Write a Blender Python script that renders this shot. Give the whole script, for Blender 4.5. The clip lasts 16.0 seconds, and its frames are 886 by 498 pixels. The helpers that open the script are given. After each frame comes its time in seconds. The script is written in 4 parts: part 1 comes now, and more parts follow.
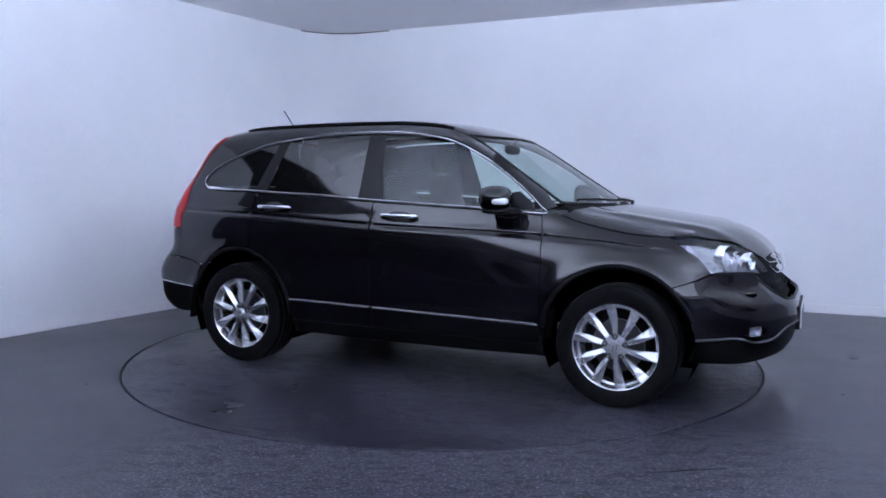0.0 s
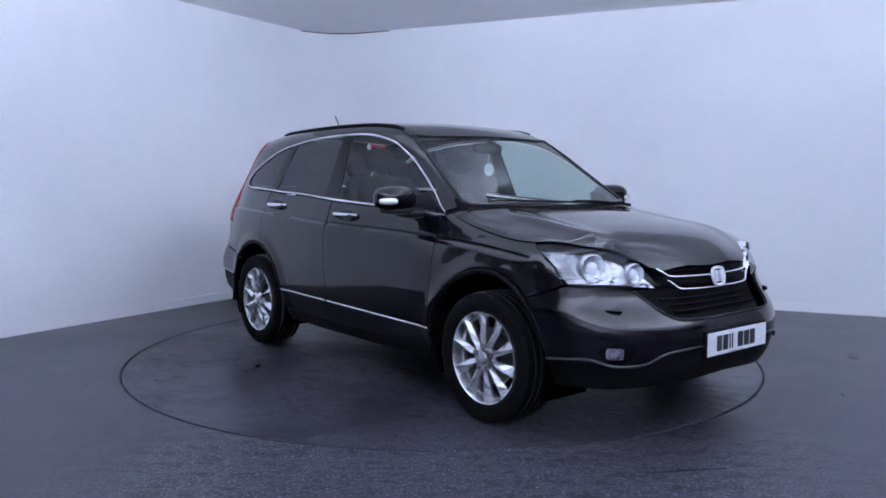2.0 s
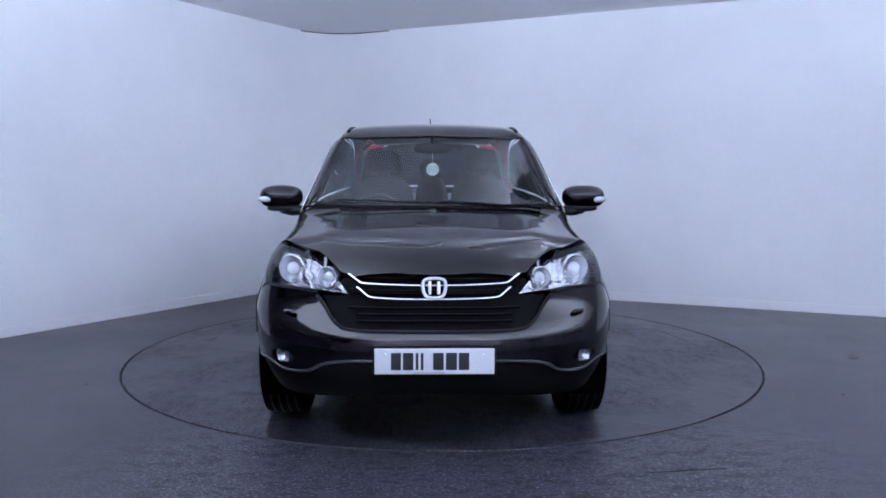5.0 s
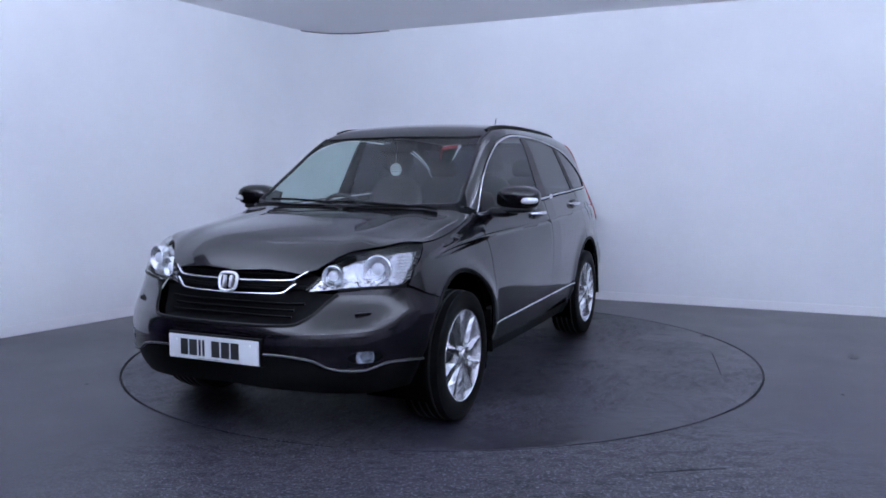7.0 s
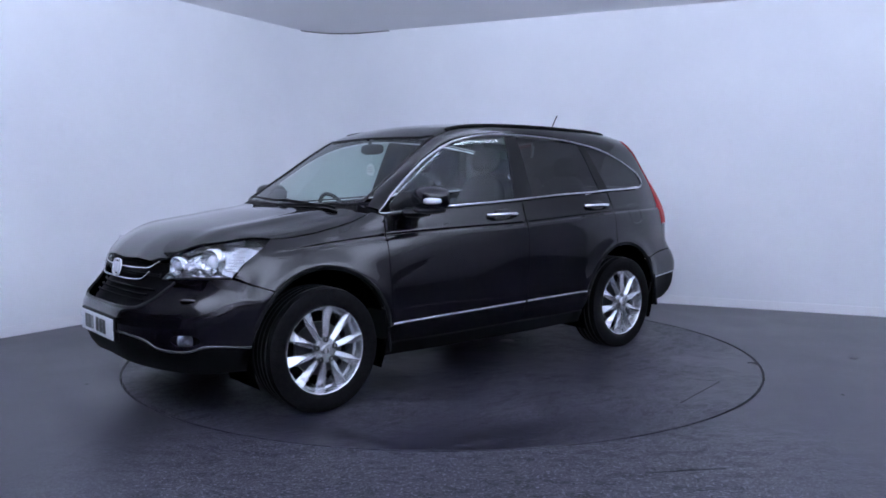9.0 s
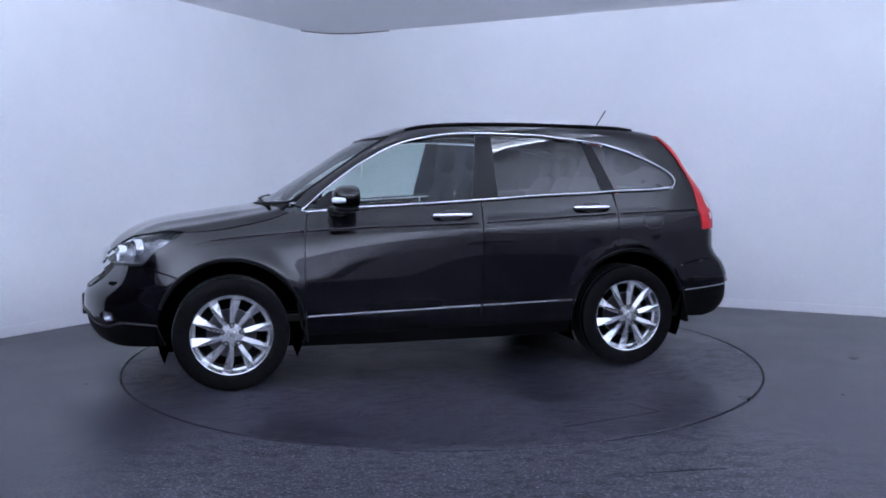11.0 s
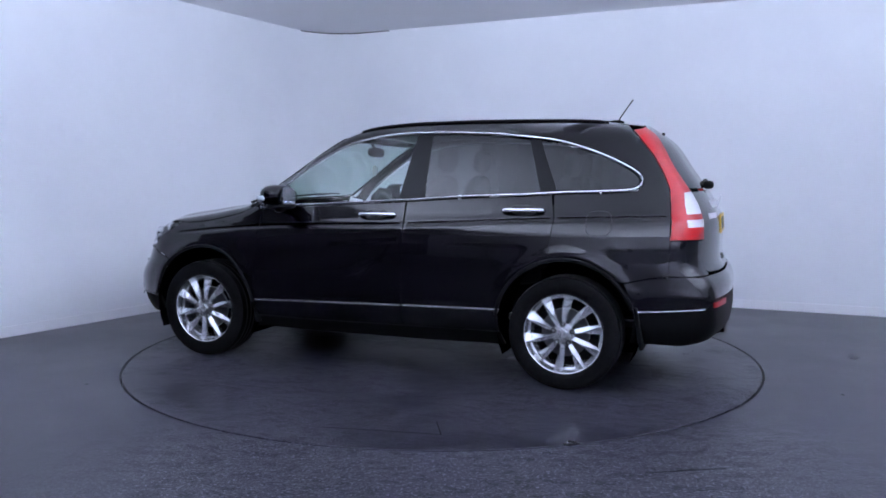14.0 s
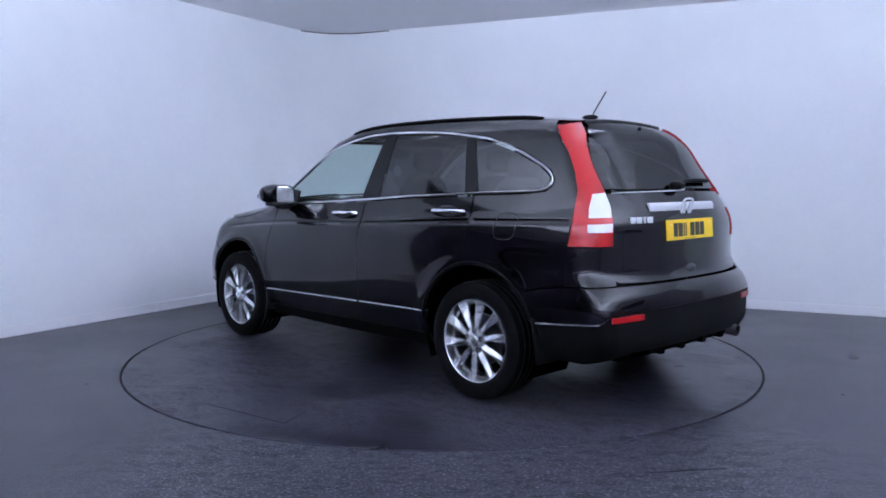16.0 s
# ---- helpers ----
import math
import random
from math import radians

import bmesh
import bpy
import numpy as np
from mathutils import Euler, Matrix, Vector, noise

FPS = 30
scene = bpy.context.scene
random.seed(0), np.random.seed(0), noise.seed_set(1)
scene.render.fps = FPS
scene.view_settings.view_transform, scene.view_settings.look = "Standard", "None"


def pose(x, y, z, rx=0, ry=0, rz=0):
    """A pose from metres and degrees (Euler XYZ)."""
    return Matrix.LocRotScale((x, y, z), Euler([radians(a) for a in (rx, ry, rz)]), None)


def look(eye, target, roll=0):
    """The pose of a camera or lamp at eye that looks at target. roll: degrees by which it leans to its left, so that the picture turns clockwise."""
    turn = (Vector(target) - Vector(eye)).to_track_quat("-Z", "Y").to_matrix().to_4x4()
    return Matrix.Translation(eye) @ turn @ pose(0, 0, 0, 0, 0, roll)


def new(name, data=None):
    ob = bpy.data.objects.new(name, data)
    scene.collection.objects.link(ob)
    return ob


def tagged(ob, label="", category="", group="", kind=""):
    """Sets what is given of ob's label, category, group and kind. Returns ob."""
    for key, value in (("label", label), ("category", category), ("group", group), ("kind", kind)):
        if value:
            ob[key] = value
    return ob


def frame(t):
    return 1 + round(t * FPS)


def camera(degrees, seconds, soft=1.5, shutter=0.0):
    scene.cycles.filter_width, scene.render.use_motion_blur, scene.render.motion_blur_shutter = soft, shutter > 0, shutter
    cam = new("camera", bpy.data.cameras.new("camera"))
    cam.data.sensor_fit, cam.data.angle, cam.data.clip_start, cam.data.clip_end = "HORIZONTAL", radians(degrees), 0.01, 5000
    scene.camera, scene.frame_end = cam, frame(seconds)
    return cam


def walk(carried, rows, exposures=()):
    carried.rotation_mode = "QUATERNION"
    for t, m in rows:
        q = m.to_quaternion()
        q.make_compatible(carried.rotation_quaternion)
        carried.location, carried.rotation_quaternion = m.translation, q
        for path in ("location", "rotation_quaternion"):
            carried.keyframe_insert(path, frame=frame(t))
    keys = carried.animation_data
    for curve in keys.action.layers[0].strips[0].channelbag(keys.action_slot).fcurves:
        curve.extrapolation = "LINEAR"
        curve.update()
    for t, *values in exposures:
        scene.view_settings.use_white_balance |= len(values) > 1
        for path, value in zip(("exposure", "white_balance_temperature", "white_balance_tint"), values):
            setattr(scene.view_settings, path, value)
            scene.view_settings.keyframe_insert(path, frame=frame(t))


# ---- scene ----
from mathutils.geometry import delaunay_2d_cdt


# ---- camera ----
cam = camera(58.41, 16.0, soft=1.7)
EYE, AIM = (0.0, -5.845, 1.266), (0.0036, -0.864, 0.8316)
walk(cam, [(0.0, look(EYE, AIM, 0.04)), (16.0, look(EYE, AIM, 0.04))], [(0.0, 0.0, 6500, 10), (16.0, 0.0, 6500, 10)])

# ---- light ----
world = bpy.data.worlds.new("world")
scene.world = world
world.use_nodes = True
world.node_tree.nodes["Background"].inputs[0].default_value = (0.55, 0.62, 0.85, 1)
world.node_tree.nodes["Background"].inputs[1].default_value = 0.03
LAMP_COLOUR = (0.607, 0.695, 0.935)
PANEL_GLOW = 118.0
# floods added out of view to light the ceiling: x, y, turn
ADDED_UPLIGHTS = [(-2.9, -2.9, 60), (-2.5, -4.6, 40), (-0.9, -6.9, 0), (1.4, -6.8, 0), (3.0, -4.6, -40), (4.0, -2.9, -60)]
WASH_GLOW = 27.0
# lamps added above the view to brighten the walls: x, y, turn
ADDED_WASHERS = [(1.6, -1.0, 158), (0.9, -0.4, 152), (-0.9, -0.7, 66), (2.2, -1.0, 74)]
CEILING = 3.0


# ---- materials ----
def material(name, colour, rough=0.5, metal=0.0, **extra):
    m = bpy.data.materials.new(name)
    m.use_nodes = True
    b = m.node_tree.nodes["Principled BSDF"]
    b.inputs["Base Color"].default_value = (*colour, 1)
    b.inputs["Roughness"].default_value = rough
    b.inputs["Metallic"].default_value = metal
    for k, v in extra.items():
        b.inputs[k.replace("_", " ")].default_value = v
    return m


def node(m, kind, **values):
    n = m.node_tree.nodes.new(kind)
    for k, v in values.items():
        if k in n.inputs:
            n.inputs[k].default_value = v
    return n


def grain(m, scale, low, high, target="Base Color", detail=6.0, coords="Object", rough=0.6):
    """Mottles an input between two values by noise."""
    t = m.node_tree
    b = t.nodes["Principled BSDF"]
    co = t.nodes.new("ShaderNodeTexCoord")
    n = node(m, "ShaderNodeTexNoise", Scale=scale, Detail=detail, Roughness=rough)
    t.links.new(co.outputs[coords], n.inputs["Vector"])
    if target == "Base Color":
        r = t.nodes.new("ShaderNodeValToRGB")
        r.color_ramp.elements[0].position, r.color_ramp.elements[1].position = 0.3, 0.7
        r.color_ramp.elements[0].color, r.color_ramp.elements[1].color = (*low, 1), (*high, 1)
        t.links.new(n.outputs["Fac"], r.inputs[0])
        t.links.new(r.outputs[0], b.inputs[target])
    else:
        r = node(m, "ShaderNodeMapRange")
        for i, v in enumerate((0.3, 0.7, low, high)):
            r.inputs[i + 1].default_value = v
        t.links.new(n.outputs["Fac"], r.inputs[0])
        t.links.new(r.outputs[0], b.inputs[target])
    return n


def bump(m, scale, strength, distance=0.002, detail=4.0, coords="Object"):
    t = m.node_tree
    co = t.nodes.new("ShaderNodeTexCoord")
    n = node(m, "ShaderNodeTexNoise", Scale=scale, Detail=detail)
    u = node(m, "ShaderNodeBump", Strength=strength, Distance=distance)
    t.links.new(co.outputs[coords], n.inputs["Vector"])
    t.links.new(n.outputs["Fac"], u.inputs["Height"])
    t.links.new(u.outputs[0], t.nodes["Principled BSDF"].inputs["Normal"])


PAINT = material("black_metallic_paint", (0.006, 0.005, 0.0075), 0.27, 0.0, Specular_IOR_Level=0.07, Coat_Weight=1.0, Coat_Roughness=0.05, Coat_IOR=1.36)
grain(PAINT, 900, (0.0010, 0.0007, 0.0014), (0.0032, 0.0024, 0.0042), detail=1.0)
GLOSS_BLACK = material("gloss_black_plastic", (0.006, 0.006, 0.007), 0.35, 0.0, Specular_IOR_Level=0.15)
PLASTIC = material("black_textured_plastic", (0.0035, 0.0035, 0.004), 0.5, 0.0, Specular_IOR_Level=0.08)
bump(PLASTIC, 700, 0.3, 0.0006)
RUBBER = material("tyre_rubber", (0.009, 0.009, 0.010), 0.6, 0.0, Specular_IOR_Level=0.05)
grain(RUBBER, 40, (0.0022, 0.0022, 0.0026), (0.0050, 0.0050, 0.0055))
ALLOY = material("silver_alloy", (0.56, 0.565, 0.59), 0.27, 0.74, Coat_Weight=0.4, Coat_Roughness=0.08)
CHROME = material("chrome", (0.76, 0.77, 0.80), 0.15, 0.88)


def pane(name, tint, ior=1.5, gain=2.2):
    """A thin pane: it lets light straight through, tinted, and mirrors by Fresnel."""
    m = bpy.data.materials.new(name)
    m.use_nodes = True
    t = m.node_tree
    t.nodes.remove(t.nodes["Principled BSDF"])
    clear, gloss, mix = (t.nodes.new("ShaderNode" + k) for k in ("BsdfTransparent", "BsdfGlossy", "MixShader"))
    clear.inputs[0].default_value = (*tint, 1)
    gloss.inputs["Roughness"].default_value = 0.05
    f = node(m, "ShaderNodeLayerWeight", Blend=0.5)
    p, k = t.nodes.new("ShaderNodeMath"), t.nodes.new("ShaderNodeMath")
    p.operation, p.inputs[1].default_value = "POWER", 5.0
    k.operation, k.use_clamp = "MULTIPLY_ADD", True
    base = gain * ((ior - 1) / (ior + 1)) ** 2
    k.inputs[1].default_value, k.inputs[2].default_value = 1.0 - base, base
    t.links.new(f.outputs["Facing"], p.inputs[0])
    t.links.new(p.outputs[0], k.inputs[0])
    t.links.new(k.outputs[0], mix.inputs[0])
    t.links.new(clear.outputs[0], mix.inputs[1])
    t.links.new(gloss.outputs[0], mix.inputs[2])
    t.links.new(mix.outputs[0], t.nodes["Material Output"].inputs[0])
    return m


GLASS = pane("clear_glass", (0.74, 0.84, 0.80), 1.5, 1.4)
TINTED = pane("privacy_glass", (0.05, 0.05, 0.06), 1.5, 1.7)
LENS = pane("clear_lens", (0.93, 0.94, 0.96), 1.45, 1.5)
REFLECTOR = material("lamp_reflector", (0.42, 0.425, 0.45), 0.22, 0.85)
bump(REFLECTOR, 34, 0.9, 0.02, detail=1.5)
FOG = material("fog_reflector", (0.55, 0.56, 0.58), 0.14, 0.95)
RED = material("red_lens", (0.36, 0.006, 0.009), 0.3, 0.0, Specular_IOR_Level=0.3, Coat_Weight=0.35, Coat_Roughness=0.06)
ribs = node(RED, "ShaderNodeTexWave", Scale=40.0, Distortion=0.0)
ribs.bands_direction = "Z"
relief = node(RED, "ShaderNodeBump", Strength=0.25, Distance=0.002)
place = RED.node_tree.nodes.new("ShaderNodeTexCoord")
RED.node_tree.links.new(place.outputs["Object"], ribs.inputs["Vector"])
RED.node_tree.links.new(ribs.outputs["Fac"], relief.inputs["Height"])
RED.node_tree.links.new(relief.outputs[0], RED.node_tree.nodes["Principled BSDF"].inputs["Normal"])
WHITE_LENS = material("white_lens", (0.75, 0.76, 0.80), 0.15, 0.0, Coat_Weight=1.0)
FABRIC = material("dark_seat_fabric", (0.03, 0.03, 0.034), 0.85, 0.0, Specular_IOR_Level=0.1)
grain(FABRIC, 120, (0.007, 0.007, 0.008), (0.016, 0.016, 0.018))
TRIM_GREY = material("dark_interior_plastic", (0.018, 0.018, 0.020), 0.6)
HEADLINER = material("pale_headliner", (0.30, 0.30, 0.30), 0.9)
GRILLE = material("grille_black", (0.002, 0.002, 0.0025), 0.6, 0.0, Specular_IOR_Level=0.04)
UNDERSIDE = material("underbody_black", (0.0022, 0.0022, 0.0026), 0.85, 0.0, Specular_IOR_Level=0.03)
LINER = material("arch_liner_black", (0.0008, 0.0008, 0.001), 0.95, 0.0, Specular_IOR_Level=0.0)
DISC_STEEL = material("dull_brake_steel", (0.045, 0.045, 0.05), 0.5, 0.7)
STEEL = material("brake_steel", (0.20, 0.20, 0.21), 0.4, 0.9)
PLATE_WHITE = material("plate_white", (0.62, 0.635, 0.66), 0.3)
PLATE_YELLOW = material("plate_yellow", (0.83, 0.52, 0.02), 0.3)
INK = material("plate_black_ink", (0.012, 0.012, 0.014), 0.4)
SILVER = material("silver_badge", (0.70, 0.71, 0.74), 0.3, 0.3)
PAPER = material("white_card", (0.78, 0.80, 0.78), 0.7)

WALL = material("white_wall_paint", (0.78, 0.79, 0.81), 0.75)
grain(WALL, 1.3, (0.75, 0.76, 0.785), (0.80, 0.81, 0.83), detail=8)
bump(WALL, 60, 0.12, 0.001)
CEIL = material("white_ceiling_paint", (0.80, 0.80, 0.82), 0.8)
SKIRT = material("white_skirting_paint", (0.80, 0.80, 0.82), 0.45)
DARK_WALL = material("dark_hall_wall", (0.018, 0.018, 0.021), 0.8)
GREY_WALL = material("grey_hall_wall", (0.34, 0.33, 0.36), 0.8)
grain(GREY_WALL, 1.1, (0.30, 0.29, 0.32), (0.38, 0.37, 0.40), detail=8)
PIT = material("gap_black", (0.006, 0.006, 0.007), 0.9)


def floor_material(name, worn):
    """Dark floor paint: smooth and satin; where it is worn, gritty, scuffed and flecked with painted glints."""
    m = material(name, (0.03, 0.03, 0.04), 0.35, 0.0, Specular_IOR_Level=0.26)
    t, b = m.node_tree, m.node_tree.nodes["Principled BSDF"]
    co = t.nodes.new("ShaderNodeTexCoord")

    def noise_at(scale, detail=6.0, rough=0.6, stretch=(1, 1, 1)):
        n = node(m, "ShaderNodeTexNoise", Scale=scale, Detail=detail, Roughness=rough)
        mp = node(m, "ShaderNodeMapping")
        mp.inputs["Scale"].default_value = stretch
        t.links.new(co.outputs["Object"], mp.inputs["Vector"])
        t.links.new(mp.outputs[0], n.inputs["Vector"])
        return n.outputs["Fac"]

    def span(src, a, b_, lo, hi):
        r = node(m, "ShaderNodeMapRange")
        for i, v in enumerate((a, b_, lo, hi)):
            r.inputs[i + 1].default_value = v
        t.links.new(src, r.inputs[0])
        return r.outputs[0]

    def maths(op, p, q):
        n = t.nodes.new("ShaderNodeMath")
        n.operation = op
        for i, v in enumerate((p, q)):
            if isinstance(v, (int, float)):
                n.inputs[i].default_value = v
            else:
                t.links.new(v, n.inputs[i])
        return n.outputs[0]

    big, scuff, fine = noise_at(0.8, 9.0, 0.62), noise_at(8.0, 8.0, 0.72, (1, 1.8, 1)), noise_at(62.0, 3.0, 0.75)
    sep = t.nodes.new("ShaderNodeSeparateXYZ")
    t.links.new(co.outputs["Object"], sep.inputs[0])
    if worn == "front":  # the strip before the turntable
        x = maths("ABSOLUTE", maths("SUBTRACT", sep.outputs[0], 0.1), 0.0)
        area = maths("MULTIPLY", span(sep.outputs[1], -1.4, -2.2, 0.0, 1.0), span(maths("ADD", x, maths("MULTIPLY", big, 1.2)), 1.7, 2.6, 1.0, 0.05))
    else:
        area = span(big, 0.42, 0.54, 0.0, 0.75)
    # pale specks in the base colour stand for glints off the rough paint
    glints = maths("MULTIPLY", area, span(fine, 0.56, 0.63, 0.0, 1.0))
    dark = maths("MULTIPLY", area, span(scuff, 0.50, 0.57, 0.0, 1.0))
    ramp = t.nodes.new("ShaderNodeValToRGB")
    ramp.color_ramp.elements[0].position, ramp.color_ramp.elements[1].position = 0.3, 0.72
    ramp.color_ramp.elements[0].color, ramp.color_ramp.elements[1].color = (0.0082, 0.0077, 0.0126, 1), (0.016, 0.0151, 0.0225, 1)
    t.links.new(big, ramp.inputs[0])
    mix = t.nodes.new("ShaderNodeMix")
    mix.data_type = "RGBA"
    mix.inputs[7].default_value = (0.005, 0.005, 0.0065, 1)
    t.links.new(maths("MULTIPLY", dark, 0.75), mix.inputs[0])
    t.links.new(ramp.outputs[0], mix.inputs[6])
    lit = t.nodes.new("ShaderNodeMix")
    lit.data_type = "RGBA"
    lit.inputs[7].default_value = (0.27, 0.26, 0.31, 1)
    t.links.new(maths("MULTIPLY", glints, 0.7), lit.inputs[0])
    t.links.new(mix.outputs[2], lit.inputs[6])
    t.links.new(lit.outputs[2], b.inputs["Base Color"])
    t.links.new(maths("ADD", span(big, 0.3, 0.7, 0.26, 0.36), maths("ADD", maths("MULTIPLY", area, 0.08), maths("MULTIPLY", dark, 0.12))), b.inputs["Roughness"])
    u = node(m, "ShaderNodeBump", Strength=1.0, Distance=0.005)
    t.links.new(maths("ADD", maths("MULTIPLY", fine, maths("ADD", maths("MULTIPLY", area, 0.9), 0.04)), maths("MULTIPLY", scuff, maths("MULTIPLY", area, 0.8))), u.inputs["Height"])
    t.links.new(u.outputs[0], b.inputs["Normal"])
    return m


FLOOR = floor_material("grey_floor_paint", "front")
DISC = floor_material("grey_turntable_paint", "patches")


# ---- mesh helpers ----
def link_mesh(name, mesh, mat, parent=None, label="", smooth=True):
    ob = new(name, mesh)
    mesh.materials.append(mat)
    if smooth:
        mesh.shade_smooth()
    ob.parent = parent
    if label:
        tagged(ob, label=label)
    return ob


def part(name, bm, mat, parent, label="", smooth=False):
    """Links a bmesh as one mesh object under a thing or a part."""
    mesh = bpy.data.meshes.new(name)
    bmesh.ops.recalc_face_normals(bm, faces=bm.faces)
    bm.to_mesh(mesh)
    bm.free()
    ob = link_mesh(name, mesh, mat, parent, label, smooth)
    if smooth:
        mesh.set_sharp_from_angle(angle=radians(38))
    return ob


def box(bm, lo, hi, bevel=0.0, m=None):
    r = bmesh.ops.create_cube(bm, size=1.0)
    mid, size = (Vector(lo) + Vector(hi)) / 2, Vector(hi) - Vector(lo)
    for v in r["verts"]:
        v.co = Vector(a * b for a, b in zip(v.co, size)) + mid
    if bevel:
        edges = {e for v in r["verts"] for e in v.link_edges}
        made = bmesh.ops.bevel(bm, geom=list(edges), offset=bevel, segments=2, profile=0.6, affect="EDGES")
    if m is not None:
        bmesh.ops.transform(bm, matrix=m, verts=bm.verts)
    return bm


def blob(bm, centre, radii, power=3.0, m=None, nu=28, nv=16):
    """A rounded box: a superellipsoid."""
    def sp(a, p):
        return math.copysign(abs(a) ** (2 / p), a)
    rings = []
    for j in range(1, nv):
        v = -math.pi / 2 + math.pi * j / nv
        ring = []
        for i in range(nu):
            u = 2 * math.pi * i / nu
            q = Vector((radii[0] * sp(math.cos(v), power) * sp(math.cos(u), power),
                        radii[1] * sp(math.cos(v), power) * sp(math.sin(u), power), radii[2] * sp(math.sin(v), power)))
            ring.append(bm.verts.new((m @ q if m else q) + Vector(centre)))
        rings.append(ring)
    for a, b in zip(rings, rings[1:]):
        for i in range(nu):
            bm.faces.new((a[i], a[(i + 1) % nu], b[(i + 1) % nu], b[i]))
    bm.faces.new(rings[0])
    bm.faces.new(rings[-1])
    return bm


def tube(bm, path, radius, sides=8, flat=1.0, up=(0, 0, 1), closed=False):
    """Sweeps a rounded section along a path; flat squeezes it across up."""
    pts = [Vector(p) for p in path]
    n = len(pts)
    rings = []
    for i, p in enumerate(pts):
        a = pts[(i - 1) % n] if closed or i else p
        b = pts[(i + 1) % n] if closed or i < n - 1 else p
        d = (b - a).normalized()
        s = d.cross(Vector(up)).normalized()
        w = s.cross(d)
        rings.append([bm.verts.new(p + (math.cos(k) * s * flat + math.sin(k) * w) * radius)
                      for k in (2 * math.pi * j / sides for j in range(sides))])
    for i in range(n if closed else n - 1):
        a, b = rings[i], rings[(i + 1) % n]
        for j in range(sides):
            bm.faces.new((a[j], a[(j + 1) % sides], b[(j + 1) % sides], b[j]))
    if not closed:
        bm.faces.new(rings[0])
        bm.faces.new(rings[-1])
    return bm


def lathe(bm, profile, sides=64, axis="y", centre=(0, 0, 0), closed=True):
    """Turns (radius, along) points round an axis."""
    rings = []
    for k in range(sides):
        a = 2 * math.pi * k / sides
        c, s = math.cos(a), math.sin(a)
        ring = []
        for r, h in profile:
            q = (r * c, h, r * s) if axis == "y" else (r * c, r * s, h)
            ring.append(bm.verts.new(Vector(q) + Vector(centre)))
        rings.append(ring)
    n = len(profile)
    for k in range(sides):
        a, b = rings[k], rings[(k + 1) % sides]
        for j in range(n if closed else n - 1):
            bm.faces.new((a[j], a[(j + 1) % n], b[(j + 1) % n], b[j]))
    return bm


def thing(name, label, category, kind="", group="", m=None):
    ob = new(name)
    ob.matrix_basis = m or Matrix()
    return tagged(ob, label, category, group, kind)


# ---- the car's form ----
def spline(pts, soft=0.0):
    """A smooth curve through the points; soft rounds it over that many metres."""
    p = np.array(sorted(pts), float)
    x, y = p[:, 0], p[:, 1]
    h, s = np.diff(x), np.diff(y) / np.diff(x)
    m = np.concatenate([[s[0]], (s[1:] * h[:-1] + s[:-1] * h[1:]) / (h[1:] + h[:-1]), [s[-1]]])
    flat = np.concatenate([[False], s[1:] * s[:-1] <= 0, [False]])
    m[flat] = 0

    def f(q):
        q = np.clip(q, x[0], x[-1])
        i = np.clip(np.searchsorted(x, q, "right") - 1, 0, len(h) - 1)
        t = (q - x[i]) / h[i]
        return (y[i] * (1 + 2 * t) * (1 - t) ** 2 + h[i] * m[i] * t * (1 - t) ** 2
                + y[i + 1] * t * t * (3 - 2 * t) + h[i] * m[i + 1] * t * t * (t - 1))
    if not soft:
        return f
    g = np.arange(x[0] - 4 * soft, x[-1] + 4 * soft, .001)
    v = f(g) + m[0] * np.minimum(g - x[0], 0) + m[-1] * np.maximum(g - x[-1], 0)
    k = np.exp(-.5 * (np.arange(-3 * soft, 3 * soft + 1e-9, .001) / soft) ** 2)
    pad = len(k) // 2
    v[pad:len(v) - pad] = np.convolve(v, k / k.sum(), "valid")[:len(v) - 2 * pad]
    return lambda q: np.interp(q, g, v)


crease = spline([(1.62, .876), (1.26, .912), (.85, .943), (-.265, .982), (-1.245, 1.030), (-1.91, 1.049)])
half_width = spline([(.15, .74), (.26, .80), (.36, .862), (.45, .885), (.60, .898), (.75, .900), (.90, .890), (1.0, .868),
                     (1.08, .842), (1.25, .778), (1.42, .714), (1.52, .672), (1.60, .626), (1.70, .55)], 0.035)
front_low = spline([(1.2, 0), (1.5, .008), (1.75, .035), (2.0, .11), (2.3, .26)], 0.06)
front_high = spline([(.1, 0), (.5, .018), (.865, .045), (1.2, .07), (1.6, .088), (1.9, .13), (2.3, .3)], 0.08)
rear_taper = spline([(-2.4, .20), (-2.1, .125), (-1.92, .088), (-1.75, .052), (-1.4, .02), (-1.0, .006), (-.7, 0)], 0.06)
top_line = spline([(2.16, .74), (2.12, .815), (2.08, .882), (2.0, .938), (1.9, .976), (1.74, 1.020), (1.5, 1.055), (1.25, 1.093), (1.12, 1.105),
                   (.98, 1.18), (.85, 1.265), (.69, 1.365), (.535, 1.47), (.34, 1.575), (.15, 1.635), (-.05, 1.66), (-.3, 1.675),
                   (-.7, 1.68), (-1.1, 1.670), (-1.43, 1.650), (-1.6, 1.630), (-1.8, 1.597)], 0.065)
nose_line = spline([(.10, 1.95), (.18, 2.04), (.25, 2.12), (.34, 2.19), (.42, 2.212), (.49, 2.216), (.55, 2.212), (.6, 2.195), (.68, 2.14),
                    (.76, 2.115), (.82, 2.102), (.88, 2.072), (.95, 2.01), (1.1, 1.83)], 0.022)
